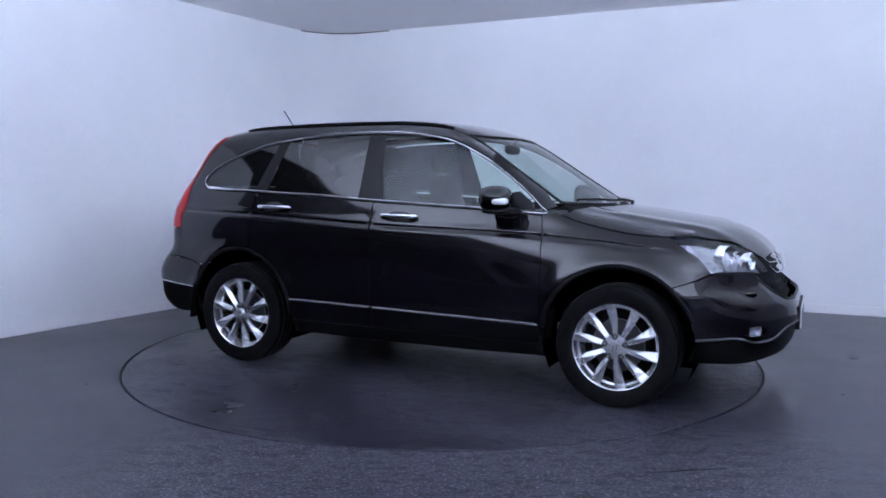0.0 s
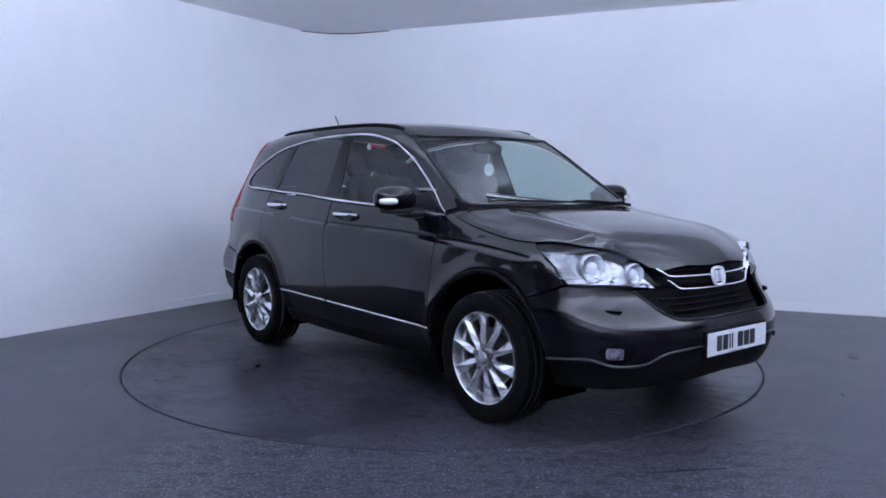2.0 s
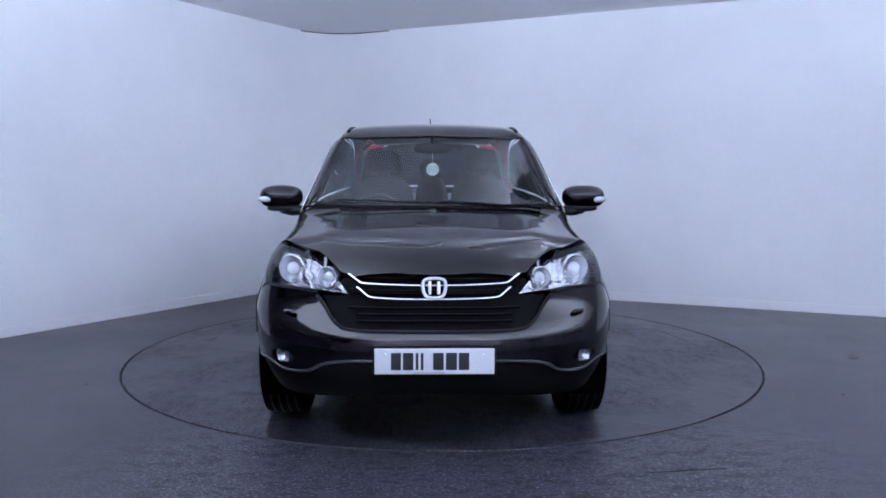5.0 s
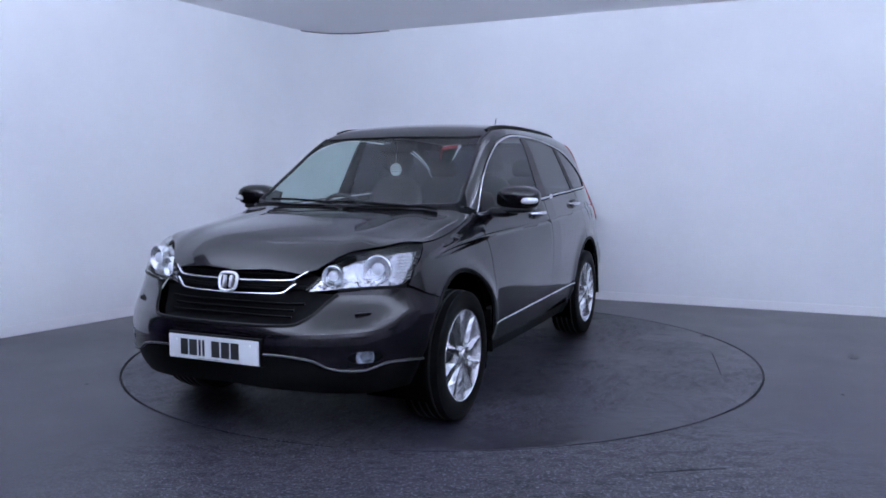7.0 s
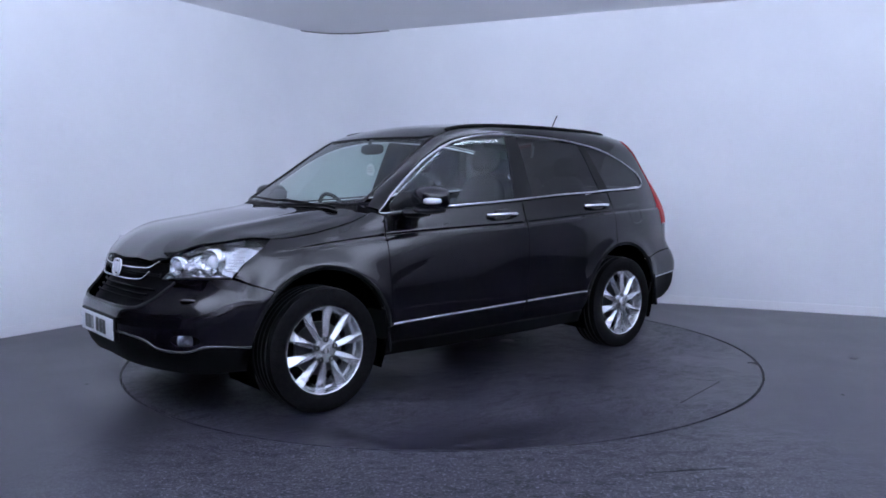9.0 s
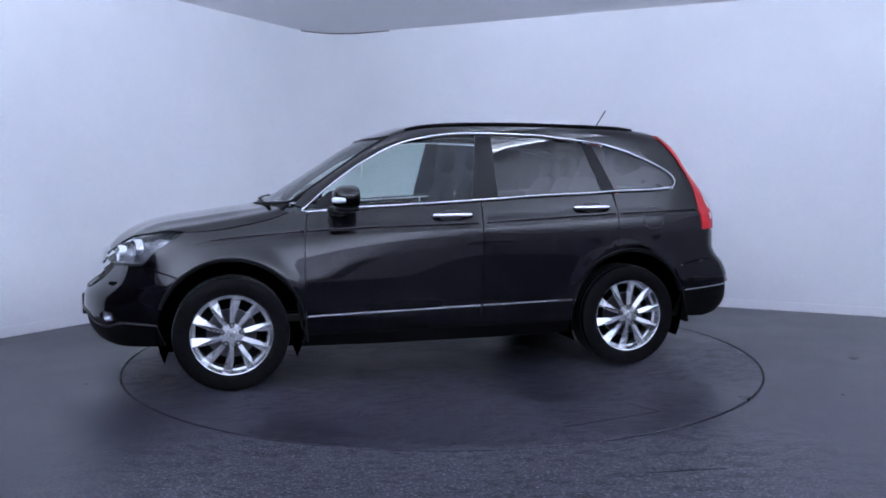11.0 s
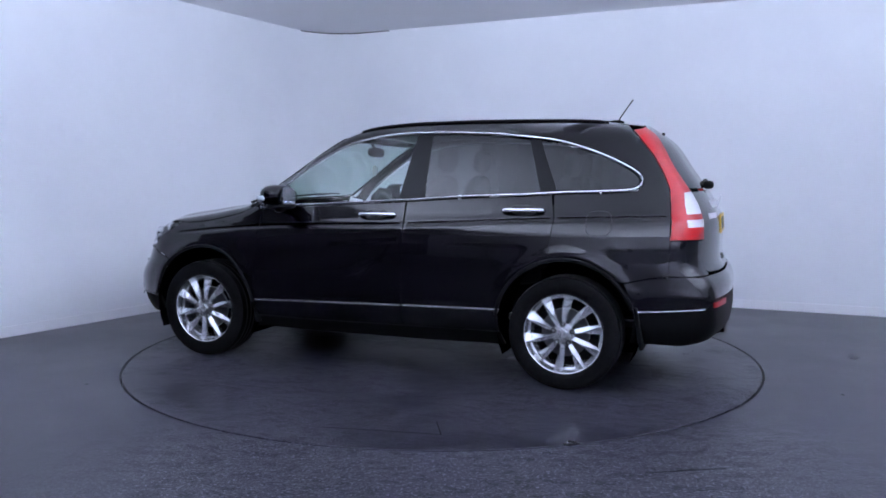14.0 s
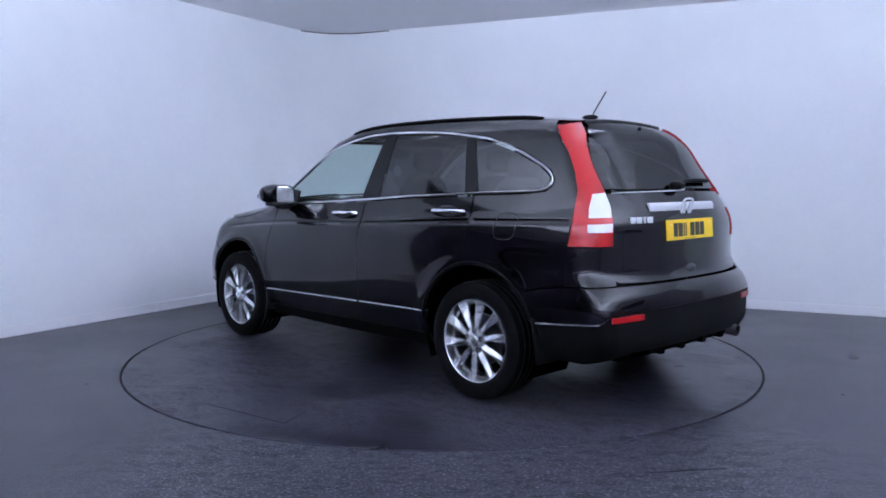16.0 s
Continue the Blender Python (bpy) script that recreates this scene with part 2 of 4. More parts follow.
tail_line = spline([(.22, -2.10), (.31, -2.18), (.38, -2.235), (.5, -2.245), (.63, -2.238), (.69, -2.222), (.735, -2.175), (.80, -2.160),
                    (1.0, -2.160), (1.10, -2.122), (1.22, -2.048), (1.34, -1.96), (1.47, -1.878), (1.57, -1.79), (1.66, -1.69)], 0.025)


def smin(a, b, k):
    h = np.clip(.5 + .5 * (b - a) / k, 0, 1)
    return b + (a - b) * h - k * h * (1 - h)


def inside(p):
    """How deep a point lies in the body's form; 0 on its skin."""
    x, y, z = p[..., 0], np.abs(p[..., 1]), p[..., 2]
    up = np.clip((z - .65) / .3, 0, 1)
    w = half_width(z) - front_low(x) * (1 - up) - front_high(x) * up - rear_taper(x)
    for hub in (1.31, -1.31):  # flared arches
        r = np.hypot(x - hub, z - .365)
        w = w + .011 * np.exp(-((r - .445) / .05) ** 2) * (z > .2)
    along = np.clip((1.60 - x) / .25, 0, 1) * np.clip((x + 2.0) / .1, 0, 1)
    w = w - .015 * along * np.exp(-((z - crease(x)) / .0095) ** 2)
    w = w - .012 * along * np.clip((z - crease(x)) / .03, 0, 1)
    glass = np.clip((x - .1) / .3, 0, 1) * np.clip((1.35 - x) / .2, 0, 1)
    hood = np.clip((x - .9) / .4, 0, 1)
    t = top_line(x + .16 * y * y * glass) - (.08 - .03 * glass + 0.035 * hood) * y * y
    t = t + hood * .012 * np.exp(-((y - .52) / .07) ** 2)
    side = np.sqrt(np.clip(y - .16, 0, 9) ** 2 + .002) - .0447
    face = np.clip((z - .58) / .14, 0, 1)
    f = nose_line(z) - .78 * (1 - face) * side ** 2 - face * (.28 * side + .25 * side ** 2)
    gate = np.clip((z - .6) / .2, 0, 1)
    r = tail_line(z) + (.25 + .13 * gate) * side ** 2
    w = w + rear_taper(x) * .35 * (1 - gate)
    d = smin(w - y, (t - z) * .9, .085)
    d = smin(d, f - x, .09 + .045 * face)
    return smin(d, x - r, .085)


def meet(o, d, far=4.0, steps=220):
    """Where rays from outside first meet the skin."""
    o, d = np.asarray(o, float), np.asarray(d, float)
    a = np.full(len(o), far)
    done = np.zeros(len(o), bool)
    for k in range(steps):
        s = far * k / steps
        new_hit = ~done & (inside(o + d * s) > 0)
        a[new_hit] = s
        done |= new_hit
    lo, hi = a - far / steps, a
    for _ in range(18):
        mid = (lo + hi) / 2
        q = inside(o + d * mid[:, None]) > 0
        hi, lo = np.where(q, mid, hi), np.where(q, lo, mid)
    return o + d * hi[:, None], done


def skin_normal(p):
    e = 4e-3
    g = np.stack([inside(p + np.eye(3)[i] * e) - inside(p - np.eye(3)[i] * e) for i in range(3)], -1)
    return -g / np.linalg.norm(g, axis=-1, keepdims=True)



VIEWS = {
    "side": (lambda u, v: np.stack([u, 0 * u + 1.6, v], -1), lambda u, v: np.stack([0 * u, 0 * u - 1, 0 * u], -1)),
    "top": (lambda u, v: np.stack([u, v, 0 * u + 2.6], -1), lambda u, v: np.stack([0 * u, 0 * u, 0 * u - 1], -1)),
    "front": (lambda u, v: np.stack([0 * u + 3.4, u, v], -1), lambda u, v: np.stack([0 * u - 1, 0 * u, 0 * u], -1)),
    "rear": (lambda u, v: np.stack([0 * u - 3.4, u, v], -1), lambda u, v: np.stack([0 * u + 1, 0 * u, 0 * u], -1)),
    "nose": (lambda u, v: np.stack([1.3 + 2 * np.cos(u), 2 * np.sin(u), v], -1), lambda u, v: np.stack([-np.cos(u), -np.sin(u), 0 * u], -1)),
    "tail": (lambda u, v: np.stack([-1.3 - 2 * np.cos(u), 2 * np.sin(u), v], -1), lambda u, v: np.stack([np.cos(u), -np.sin(u), 0 * u], -1)),
}


def on_skin(view, pts):
    p = np.array(pts, float)
    o, d = VIEWS[view]
    return meet(o(p[:, 0], p[:, 1]), d(p[:, 0], p[:, 1]), 3.2, 200)[0]


def flat_of(view, p):
    """The view's coordinates of points in the car's space."""
    p = np.asarray(p, float)
    x, y, z = p[:, 0], p[:, 1], p[:, 2]
    pairs = {"side": (x, z), "top": (x, y), "front": (y, z), "rear": (y, z),
             "nose": (np.arctan2(y, x - 1.3), z), "tail": (np.arctan2(y, -1.3 - x), z)}
    return np.stack(pairs[view], -1)


def curve(pts, n=6, closed=False):
    """A Catmull-Rom curve through the points."""
    p = np.array(pts, float)
    if closed:
        q = np.vstack([p[-1], p, p[0], p[1]])
    else:
        q = np.vstack([2 * p[0] - p[1], p, 2 * p[-1] - p[-2]])
    out = []
    for i in range(1, len(q) - 2):
        a, b, c, d = q[i - 1:i + 3]
        for k in range(n):
            t = k / n
            out.append(.5 * (2 * b + (c - a) * t + (2 * a - 5 * b + 4 * c - d) * t * t + (3 * b - a - 3 * c + d) * t ** 3))
    if not closed:
        out.append(p[-1])
    return np.array(out)


def resample(poly, step, scale=(1, 1)):
    out = []
    for a, b in zip(poly, np.roll(poly, -1, 0)):
        n = max(1, int(math.ceil(np.hypot(*((b - a) * scale)) / step)))
        out += [a + (b - a) * k / n for k in range(n)]
    return np.array(out)


def contains(poly, p):
    x, y = p[:, 0][:, None], p[:, 1][:, None]
    a, b = poly, np.roll(poly, -1, 0)
    with np.errstate(divide="ignore", invalid="ignore"):
        cross = (a[:, 1] > y) != (b[:, 1] > y)
        hit = x < (b[:, 0] - a[:, 0]) * (y - a[:, 1]) / (b[:, 1] - a[:, 1]) + a[:, 0]
    return (cross & hit).sum(1) % 2 == 1


def shrink(poly, gap, scale=(1, 1)):
    """Moves a closed outline inwards by gap."""
    s = np.array(scale, float)
    p = poly * s
    area = np.sum(p[:, 0] * np.roll(p[:, 1], -1) - p[:, 1] * np.roll(p[:, 0], -1))
    t = np.roll(p, -1, 0) - np.roll(p, 1, 0)
    t /= np.linalg.norm(t, axis=1, keepdims=True) + 1e-9
    n = np.stack([-t[:, 1], t[:, 0]], -1) * np.sign(area)
    return (p + n * gap) / s


def sheet(name, view, outline, mat, parent, label="", step=0.035, gap=0.0025, lift=0.0, depth=0.014, holes=(), mirror=False, lines=()):
    """A panel of the body: an outline in one view, laid on the car's skin, with its edges turned in."""
    scale = (0.85, 1) if view in ("nose", "tail") else (1, 1)
    rim = shrink(resample(np.array(outline, float), step, scale), gap, scale)
    rims = [rim] + [resample(np.array(h, float), step, scale) for h in holes]
    lo, hi = rim.min(0), rim.max(0)
    gx, gy = np.meshgrid(np.arange(lo[0], hi[0], step / scale[0]), np.arange(lo[1], hi[1], step))
    gx = gx + (np.arange(gx.shape[0]) % 2)[:, None] * step / scale[0] / 2
    grid = np.stack([gx.ravel(), gy.ravel()], -1)
    if len(lines):
        dense = np.vstack([np.array(l, float) for l in lines])
        apart = ((grid[:, None] - dense[None]) ** 2).sum(-1).min(1) > .02 ** 2
        grid = np.vstack([grid[apart], dense])
    grid = grid[contains(rim, grid)]
    edge = np.vstack(rims)
    far = (np.abs((grid[:, None] - edge[None]) * scale) ** 2).sum(-1).min(1) > (0.45 * step) ** 2
    grid = grid[far]
    verts, edges, at = [Vector(p) for p in edge], [], 0
    for r in rims:
        edges += [(at + i, at + (i + 1) % len(r)) for i in range(len(r))]
        at += len(r)
    verts += [Vector(p) for p in grid]
    v2, _, tris, *_ = delaunay_2d_cdt(verts, edges, [], 0, 1e-6)
    v2 = np.array([tuple(v) for v in v2])
    tris = np.array([f for f in tris if len(f) == 3])
    mid = v2[tris].mean(1)
    keep = contains(rim, mid)
    for h in rims[1:]:
        keep &= ~contains(h, mid)
    tris = tris[keep]
    used, inv = np.unique(tris, return_inverse=True)
    tris, v2 = inv.reshape(-1, 3), v2[used]
    p = on_skin(view, v2)
    nrm = skin_normal(p)
    p = p + nrm * lift
    # orient outwards
    f = np.cross(p[tris[:, 1]] - p[tris[:, 0]], p[tris[:, 2]] - p[tris[:, 0]])
    flip = (f * nrm[tris[:, 0]]).sum(1) < 0
    tris[flip] = tris[flip][:, ::-1]
    # edges turned in
    count = {}
    for t in tris:
        for a, b in ((t[0], t[1]), (t[1], t[2]), (t[2], t[0])):
            count[(a, b)] = 1
    rimedges = [e for e in count if (e[1], e[0]) not in count]
    top = sorted({i for e in rimedges for i in e})
    n0 = len(p)
    slot = {i: n0 + k for k, i in enumerate(top)}
    n1 = n0 + len(top)
    low = {i: n1 + k for k, i in enumerate(top)}
    allp = np.vstack([p, p[top], p[top] - nrm[top] * depth])
    out = np.zeros_like(allp)
    faces = [tuple(int(i) for i in t) for t in tris]
    for a, b in rimedges:
        faces.append((slot[b], slot[a], low[a], low[b]))
        s = np.cross(p[b] - p[a], nrm[a])
        for i in (slot[a], slot[b], low[a], low[b]):
            out[i] += s
    nn = np.vstack([nrm, out[n0:]])
    nn /= np.linalg.norm(nn, axis=1, keepdims=True) + 1e-12
    made = []
    for s in ((1, -1) if mirror else (1,)):
        q, m3 = allp * (1, s, 1), nn * (1, s, 1)
        fs = faces if s == 1 else [f[::-1] for f in faces]
        mesh = bpy.data.meshes.new(name)
        mesh.from_pydata(q.tolist(), [], fs)
        mesh.update()
        ob = link_mesh(name, mesh, mat, parent, label)
        mesh.normals_split_custom_set_from_vertices(m3.tolist())
        made.append(ob)
    return made if mirror else made[0]


def strip(name, view, path, mat, parent, radius, lift=0.002, label="", mirror=False, flat=0.6, closed=False, n=5, holder=None):
    """A moulding that follows a line on the car's skin."""
    p = on_skin(view, curve(path, n, closed))
    p = p + skin_normal(p) * lift
    made = []
    for s in ((1, -1) if mirror else (1,)):
        bm = bmesh.new()
        tube(bm, [tuple(q * (1, s, 1)) for q in p], radius, 8, flat, (0, 0, 1) if view != "top" else (0, 1, 0), closed)
        made.append(part(name, bm, mat, parent, label, True))
    return made


def mirrored(build, name, mat, parent, label="", smooth=True):
    """Builds a part on the car's left and its twin on the right."""
    made = []
    for s in (1, -1):
        bm = bmesh.new()
        build(bm)
        if s < 0:
            for v in bm.verts:
                v.co.y *= -1
        made.append(part(name, bm, mat, parent, label, smooth))
    return made


# ---- room ----
def wall_path():
    """The back of the studio: two walls that meet in a rounded corner."""
    c = Vector((-1.444, 3.934))
    a, b = Vector((math.cos(radians(239.15)), math.sin(radians(239.15)))), Vector((math.cos(radians(-24.18)), math.sin(radians(-24.18))))
    r = 0.62
    half = a.angle(b) / 2
    t = r / math.tan(half)
    mid = c + (a + b).normalized() * (r / math.sin(half))
    p0, p1 = c + a * t, c + b * t
    a0, a1 = (p0 - mid), (p1 - mid)
    s0, s1 = math.atan2(a0.y, a0.x), math.atan2(a1.y, a1.x)
    if s1 > s0:
        s1 -= 2 * math.pi
    arc = [mid + Vector((math.cos(s0 + (s1 - s0) * k / 14), math.sin(s0 + (s1 - s0) * k / 14))) * r for k in range(15)]
    return [c + a * 5.6] + arc + [c + b * 9.2]


def extrude_wall(name, path, z0, z1, thick, mat, parent=None):
    """A wall along a path, thickened to the path's left."""
    bm = bmesh.new()
    n = len(path)
    offs = []
    for i in range(n):
        d = (path[min(i + 1, n - 1)] - path[max(i - 1, 0)]).normalized()
        offs.append(path[i] + Vector((-d.y, d.x)) * thick)
    grid = [[bm.verts.new((q.x, q.y, z)) for q, z in ((path[i], z0), (path[i], z1), (offs[i], z1), (offs[i], z0))] for i in range(n)]
    for a, b in zip(grid, grid[1:]):
        for j in range(4):
            bm.faces.new((a[j], b[j], b[(j + 1) % 4], a[(j + 1) % 4]))
    bm.faces.new(grid[0])
    bm.faces.new(grid[-1])
    return part(name, bm, mat, parent, "", True)


def room():
    path = wall_path()
    w = extrude_wall("wall_studio", path, 0, CEILING + 0.1, 0.15, WALL)
    tagged(w, "white painted studio wall with a rounded corner", "wall", kind="structure")
    s = extrude_wall("baseboard", path, 0, 0.085, -0.014, SKIRT)
    tagged(s, "white painted skirting board along the wall foot", "baseboard", kind="structure")
    a, b = path[0], path[-1]
    west = -6.6
    hall = [b, Vector((b.x, -7.7)), Vector((west, -7.7)), Vector((west, a.y + .2)), Vector((a.x - .1, a.y + .2))]
    for name, p, q, mat in (("wall_east", hall[0], hall[1], GREY_WALL), ("wall_south", hall[1], hall[2], GREY_WALL), ("wall_west", hall[2], hall[3], DARK_WALL), ("wall_return", hall[3], hall[4], DARK_WALL)):
        o = extrude_wall(name, [p, q], 0, CEILING + 0.1, 0.15, mat)
        tagged(o, ("plain grey" if mat == GREY_WALL else "dark unlit") + " hall wall behind the camera", "wall", kind="structure")
    bm = bmesh.new()
    box(bm, (-3.4, -10.2, CEILING), (b.x + 0.3, 4.4, CEILING + 0.15))
    box(bm, (west - 0.3, -0.4, CEILING), (-3.4, 4.4, CEILING + 0.15))
    tagged(part("ceiling", bm, CEIL, None), "plain white painted ceiling", "ceiling", kind="structure")
    bm = bmesh.new()
    box(bm, (west - 0.3, -10.2, CEILING + .02), (-3.404, -0.404, CEILING + 0.15))
    tagged(part("ceiling_hall", bm, DARK_WALL, None), "dark ceiling of the hall beside the studio", "ceiling", kind="structure")
    bm = bmesh.new()
    joint = path[3:16] + [path[15] + (path[16] - path[15]).normalized() * .35]
    inward = [Vector((0.1, 0.5)) for q in joint]
    tube(bm, [(q.x + (v - q).normalized().x * .006, q.y + (v - q).normalized().y * .006, CEILING - .006) for q, v in zip(joint, inward)], .006, 6)
    tagged(part("ceiling_joint", bm, PIT, None), "dark gap where wall and ceiling meet", "joint", kind="structure")
    # floor with the round opening of the turntable
    bm = bmesh.new()
    n, radii = 160, (2.239, 2.6, 3.4, 5.0, 8.0, 14.0)
    rings = [[bm.verts.new((r * math.cos(2 * math.pi * k / n), r * math.sin(2 * math.pi * k / n), 0)) for k in range(n)] for r in radii]
    rings.insert(0, [bm.verts.new((2.239 * math.cos(2 * math.pi * k / n), 2.239 * math.sin(2 * math.pi * k / n), -0.05)) for k in range(n)])
    for p, q in zip(rings, rings[1:]):
        for k in range(n):
            bm.faces.new((p[k], q[k], q[(k + 1) % n], p[(k + 1) % n]))
    tagged(part("floor", bm, FLOOR, None), "dark grey painted concrete floor with worn patches", "floor", kind="structure")
    bm = bmesh.new()
    bmesh.ops.create_circle(bm, cap_ends=True, segments=96, radius=2.5, matrix=pose(0, 0, -0.05))
    tagged(part("turntable_pit", bm, PIT, None), "black gap below the turntable edge", "pit", kind="structure")


def floor_marks():
    for path in ([(.88, -2.505), (1.0, -2.49), (1.1, -2.47), (1.25, -2.455)],):
        bm = bmesh.new()
        for k, (p, q) in enumerate(zip(path, path[1:])):
            a, b = Vector(p), Vector(q)
            n = Vector((a.y - b.y, b.x - a.x)).normalized() * (.006 + .003 * (k == 1))
            bm.faces.new([bm.verts.new((*v, .0006)) for v in (a + n, b + n, b - n, a - n)])
        tagged(part("floor_scratch", bm, PIT, None), "dark scratch in the floor paint", "scratch", kind="structure")
    for x, y, r in ((2.37, -1.25, .011), (-2.21, -1.01, .012)):
        bm = bmesh.new()
        bmesh.ops.create_circle(bm, cap_ends=True, segments=12, radius=r, matrix=pose(x, y, .0006))
        tagged(part("floor_spot", bm, PIT, None), "small dark spot on the floor", "spot", kind="structure")


def turntable():
    t = thing("turntable", "round grey turntable platform flush with the floor", "turntable")
    bm = bmesh.new()
    n = 160
    rings = [[bm.verts.new((r * math.cos(2 * math.pi * k / n), r * math.sin(2 * math.pi * k / n), z)) for k in range(n)]
             for r, z in ((2.224, -0.04), (2.224, -0.002), (2.222, 0.0), (1.5, 0.0), (0.7, 0.0))]
    for p, q in zip(rings, rings[1:]):
        for k in range(n):
            bm.faces.new((p[k], q[k], q[(k + 1) % n], p[(k + 1) % n]))
    bm.faces.new(rings[-1])
    part("platform", bm, DISC, t)
    for p, q in (((-.10, 1.965), (-.72, 1.85)), ((-.72, 1.85), (-.62, 1.66))):
        bm = bmesh.new()
        a, b = Vector(p), Vector(q)
        n = Vector((a.y - b.y, b.x - a.x)).normalized() * .004
        for z in (.0006,):
            bm.faces.new([bm.verts.new((*v, z)) for v in (a + n, b + n, b - n, a - n)])
        part("hatch_seam", bm, PIT, t, "dark seam of a hatch in the platform")
    bm = bmesh.new()
    lathe(bm, [(.001, .003), (.055, .003), (.062, 0)], 32, "z", (-.595, .085, 0), closed=False)
    part("cover_plate", bm, STEEL, t, "round steel cover plate", True)
    return t


def added_lights():
    """Added lamps, all out of view: flood panels beside and behind the camera turned up to the white ceiling, and wall
    washers hung over the turntable.
    """
    def lit(name, strength):
        m = material(name, (0.9, 0.9, 0.9), 0.5, 0.0)
        b = m.node_tree.nodes["Principled BSDF"]
        b.inputs["Emission Color"].default_value = (*LAMP_COLOUR, 1)
        b.inputs["Emission Strength"].default_value = strength
        return m
    glow, wash = lit("lit_diffuser", PANEL_GLOW), lit("lit_wash_panel", WASH_GLOW)
    # added washers, hung where neither view nor reflections show them
    for x, y, turn in ADDED_WASHERS:
        t = thing("added_wall_washer", "unseen white ceiling lamp, added to brighten the studio wall", "ceiling lamp", group="wall washers", m=pose(x, y, 0, 0, 0, turn - 90))
        bm = bmesh.new()
        box(bm, (-.92, -.10, 2.72), (.92, -.06, CEILING), .006)
        box(bm, (-.92, -.06, CEILING - .03), (.92, .16, CEILING), .004)
        box(bm, (-.94, -.10, 2.72), (-.92, .16, CEILING), .004)
        box(bm, (.92, -.10, 2.72), (.94, .16, CEILING), .004)
        box(bm, (-.94, -.10, 2.70), (.94, .12, 2.72), .004)
        part("housing", bm, CEIL, t)
        bm = bmesh.new()
        box(bm, (-.90, -.055, 2.74), (.90, -.035, CEILING - .04), .004)
        part("diffuser", bm, wash, t, "glowing white diffuser")
    # added floods; their stands are never in view
    for x, y, turn in ADDED_UPLIGHTS:
        t = thing("added_flood_light", "unseen black flood light on a stand, added to light the ceiling", "flood light", group="flood lights", m=pose(x, y, 0, 0, 0, turn))
        bm = bmesh.new()
        box(bm, (-.60, -.40, 1.12), (.60, .40, 1.16), .01)
        for lo, hi in (((-.62, -.42, 1.12), (.62, -.40, 1.32)), ((-.62, .40, 1.12), (.62, .42, 1.32)), ((-.62, -.40, 1.12), (-.60, .40, 1.32)), ((.60, -.40, 1.12), (.62, .40, 1.32))):
            box(bm, lo, hi, .004)
        part("housing", bm, PLASTIC, t)
        bm = bmesh.new()
        box(bm, (-.58, -.38, 1.17), (.58, .38, 1.20), .008)
        part("diffuser", bm, glow, t, "glowing white diffuser")
        bm = bmesh.new()
        tube(bm, [(0, 0, .30), (0, 0, 1.13)], .018, 10, 1, (1, 0, 0))
        part("pole", bm, PLASTIC, t, "", True)
        for k in range(3):
            bm = bmesh.new()
            c, q = math.cos(k * 2.094), math.sin(k * 2.094)
            tube(bm, [(0, 0, .55), (.42 * c, .42 * q, .012)], .012, 8, 1, (0, 0, 1))
            part("leg", bm, PLASTIC, t, "", True)


# ---- the car ----
HUBS = (1.31, -1.31)
ARCH = 0.418
WHEEL_Z, TYRE_R = 0.344, 0.344
TRIM = [(.864, 1.07), (.57, 1.093), (.272, 1.108), (-.28, 1.137), (-.68, 1.163), (-1.04, 1.177), (-1.22, 1.188), (-1.585, 1.202),
        (-1.69, 1.212), (-1.734, 1.242), (-1.732, 1.278), (-1.70, 1.314), (-1.635, 1.354), (-1.51, 1.412), (-1.365, 1.466), (-1.22, 1.506),
        (-1.076, 1.528), (-.86, 1.554), (-.605, 1.569), (-.35, 1.574), (-.13, 1.568), (.056, 1.543), (.243, 1.497), (.43, 1.409),
        (.58, 1.314), (.73, 1.203), (.83, 1.115)]
belt = spline(TRIM[:9])
head = spline(TRIM[10:])
edge_y = spline([(-1.67, .50), (-1.55, .53), (-1.3, .56), (-.5, .59), (.3, .602), (.62, .652), (.95, .708)])
hood_y = spline([(.93, .775), (1.2, .782), (1.34, .782), (1.5, .780), (1.578, .770), (1.68, .724), (1.775, .655), (1.86, .556), (1.955, .474), (2.0, .43)])


def lift_edge(xs, ys):
    """The (x, z) of a line given from above."""
    p = on_skin("top", np.stack([xs, ys], -1))
    return [(a, b) for a, b in p[:, (0, 2)]]


def arch(hub, a0, a1, r=ARCH, n=22):
    return [(hub + r * math.cos(radians(a0 + (a1 - a0) * k / n)), .365 + r * math.sin(radians(a0 + (a1 - a0) * k / n))) for k in range(n + 1)]


def window_rail(f, x0, x1, d, n=16):
    xs = np.linspace(x0, x1, n)
    return list(zip(xs, f(xs) + d))


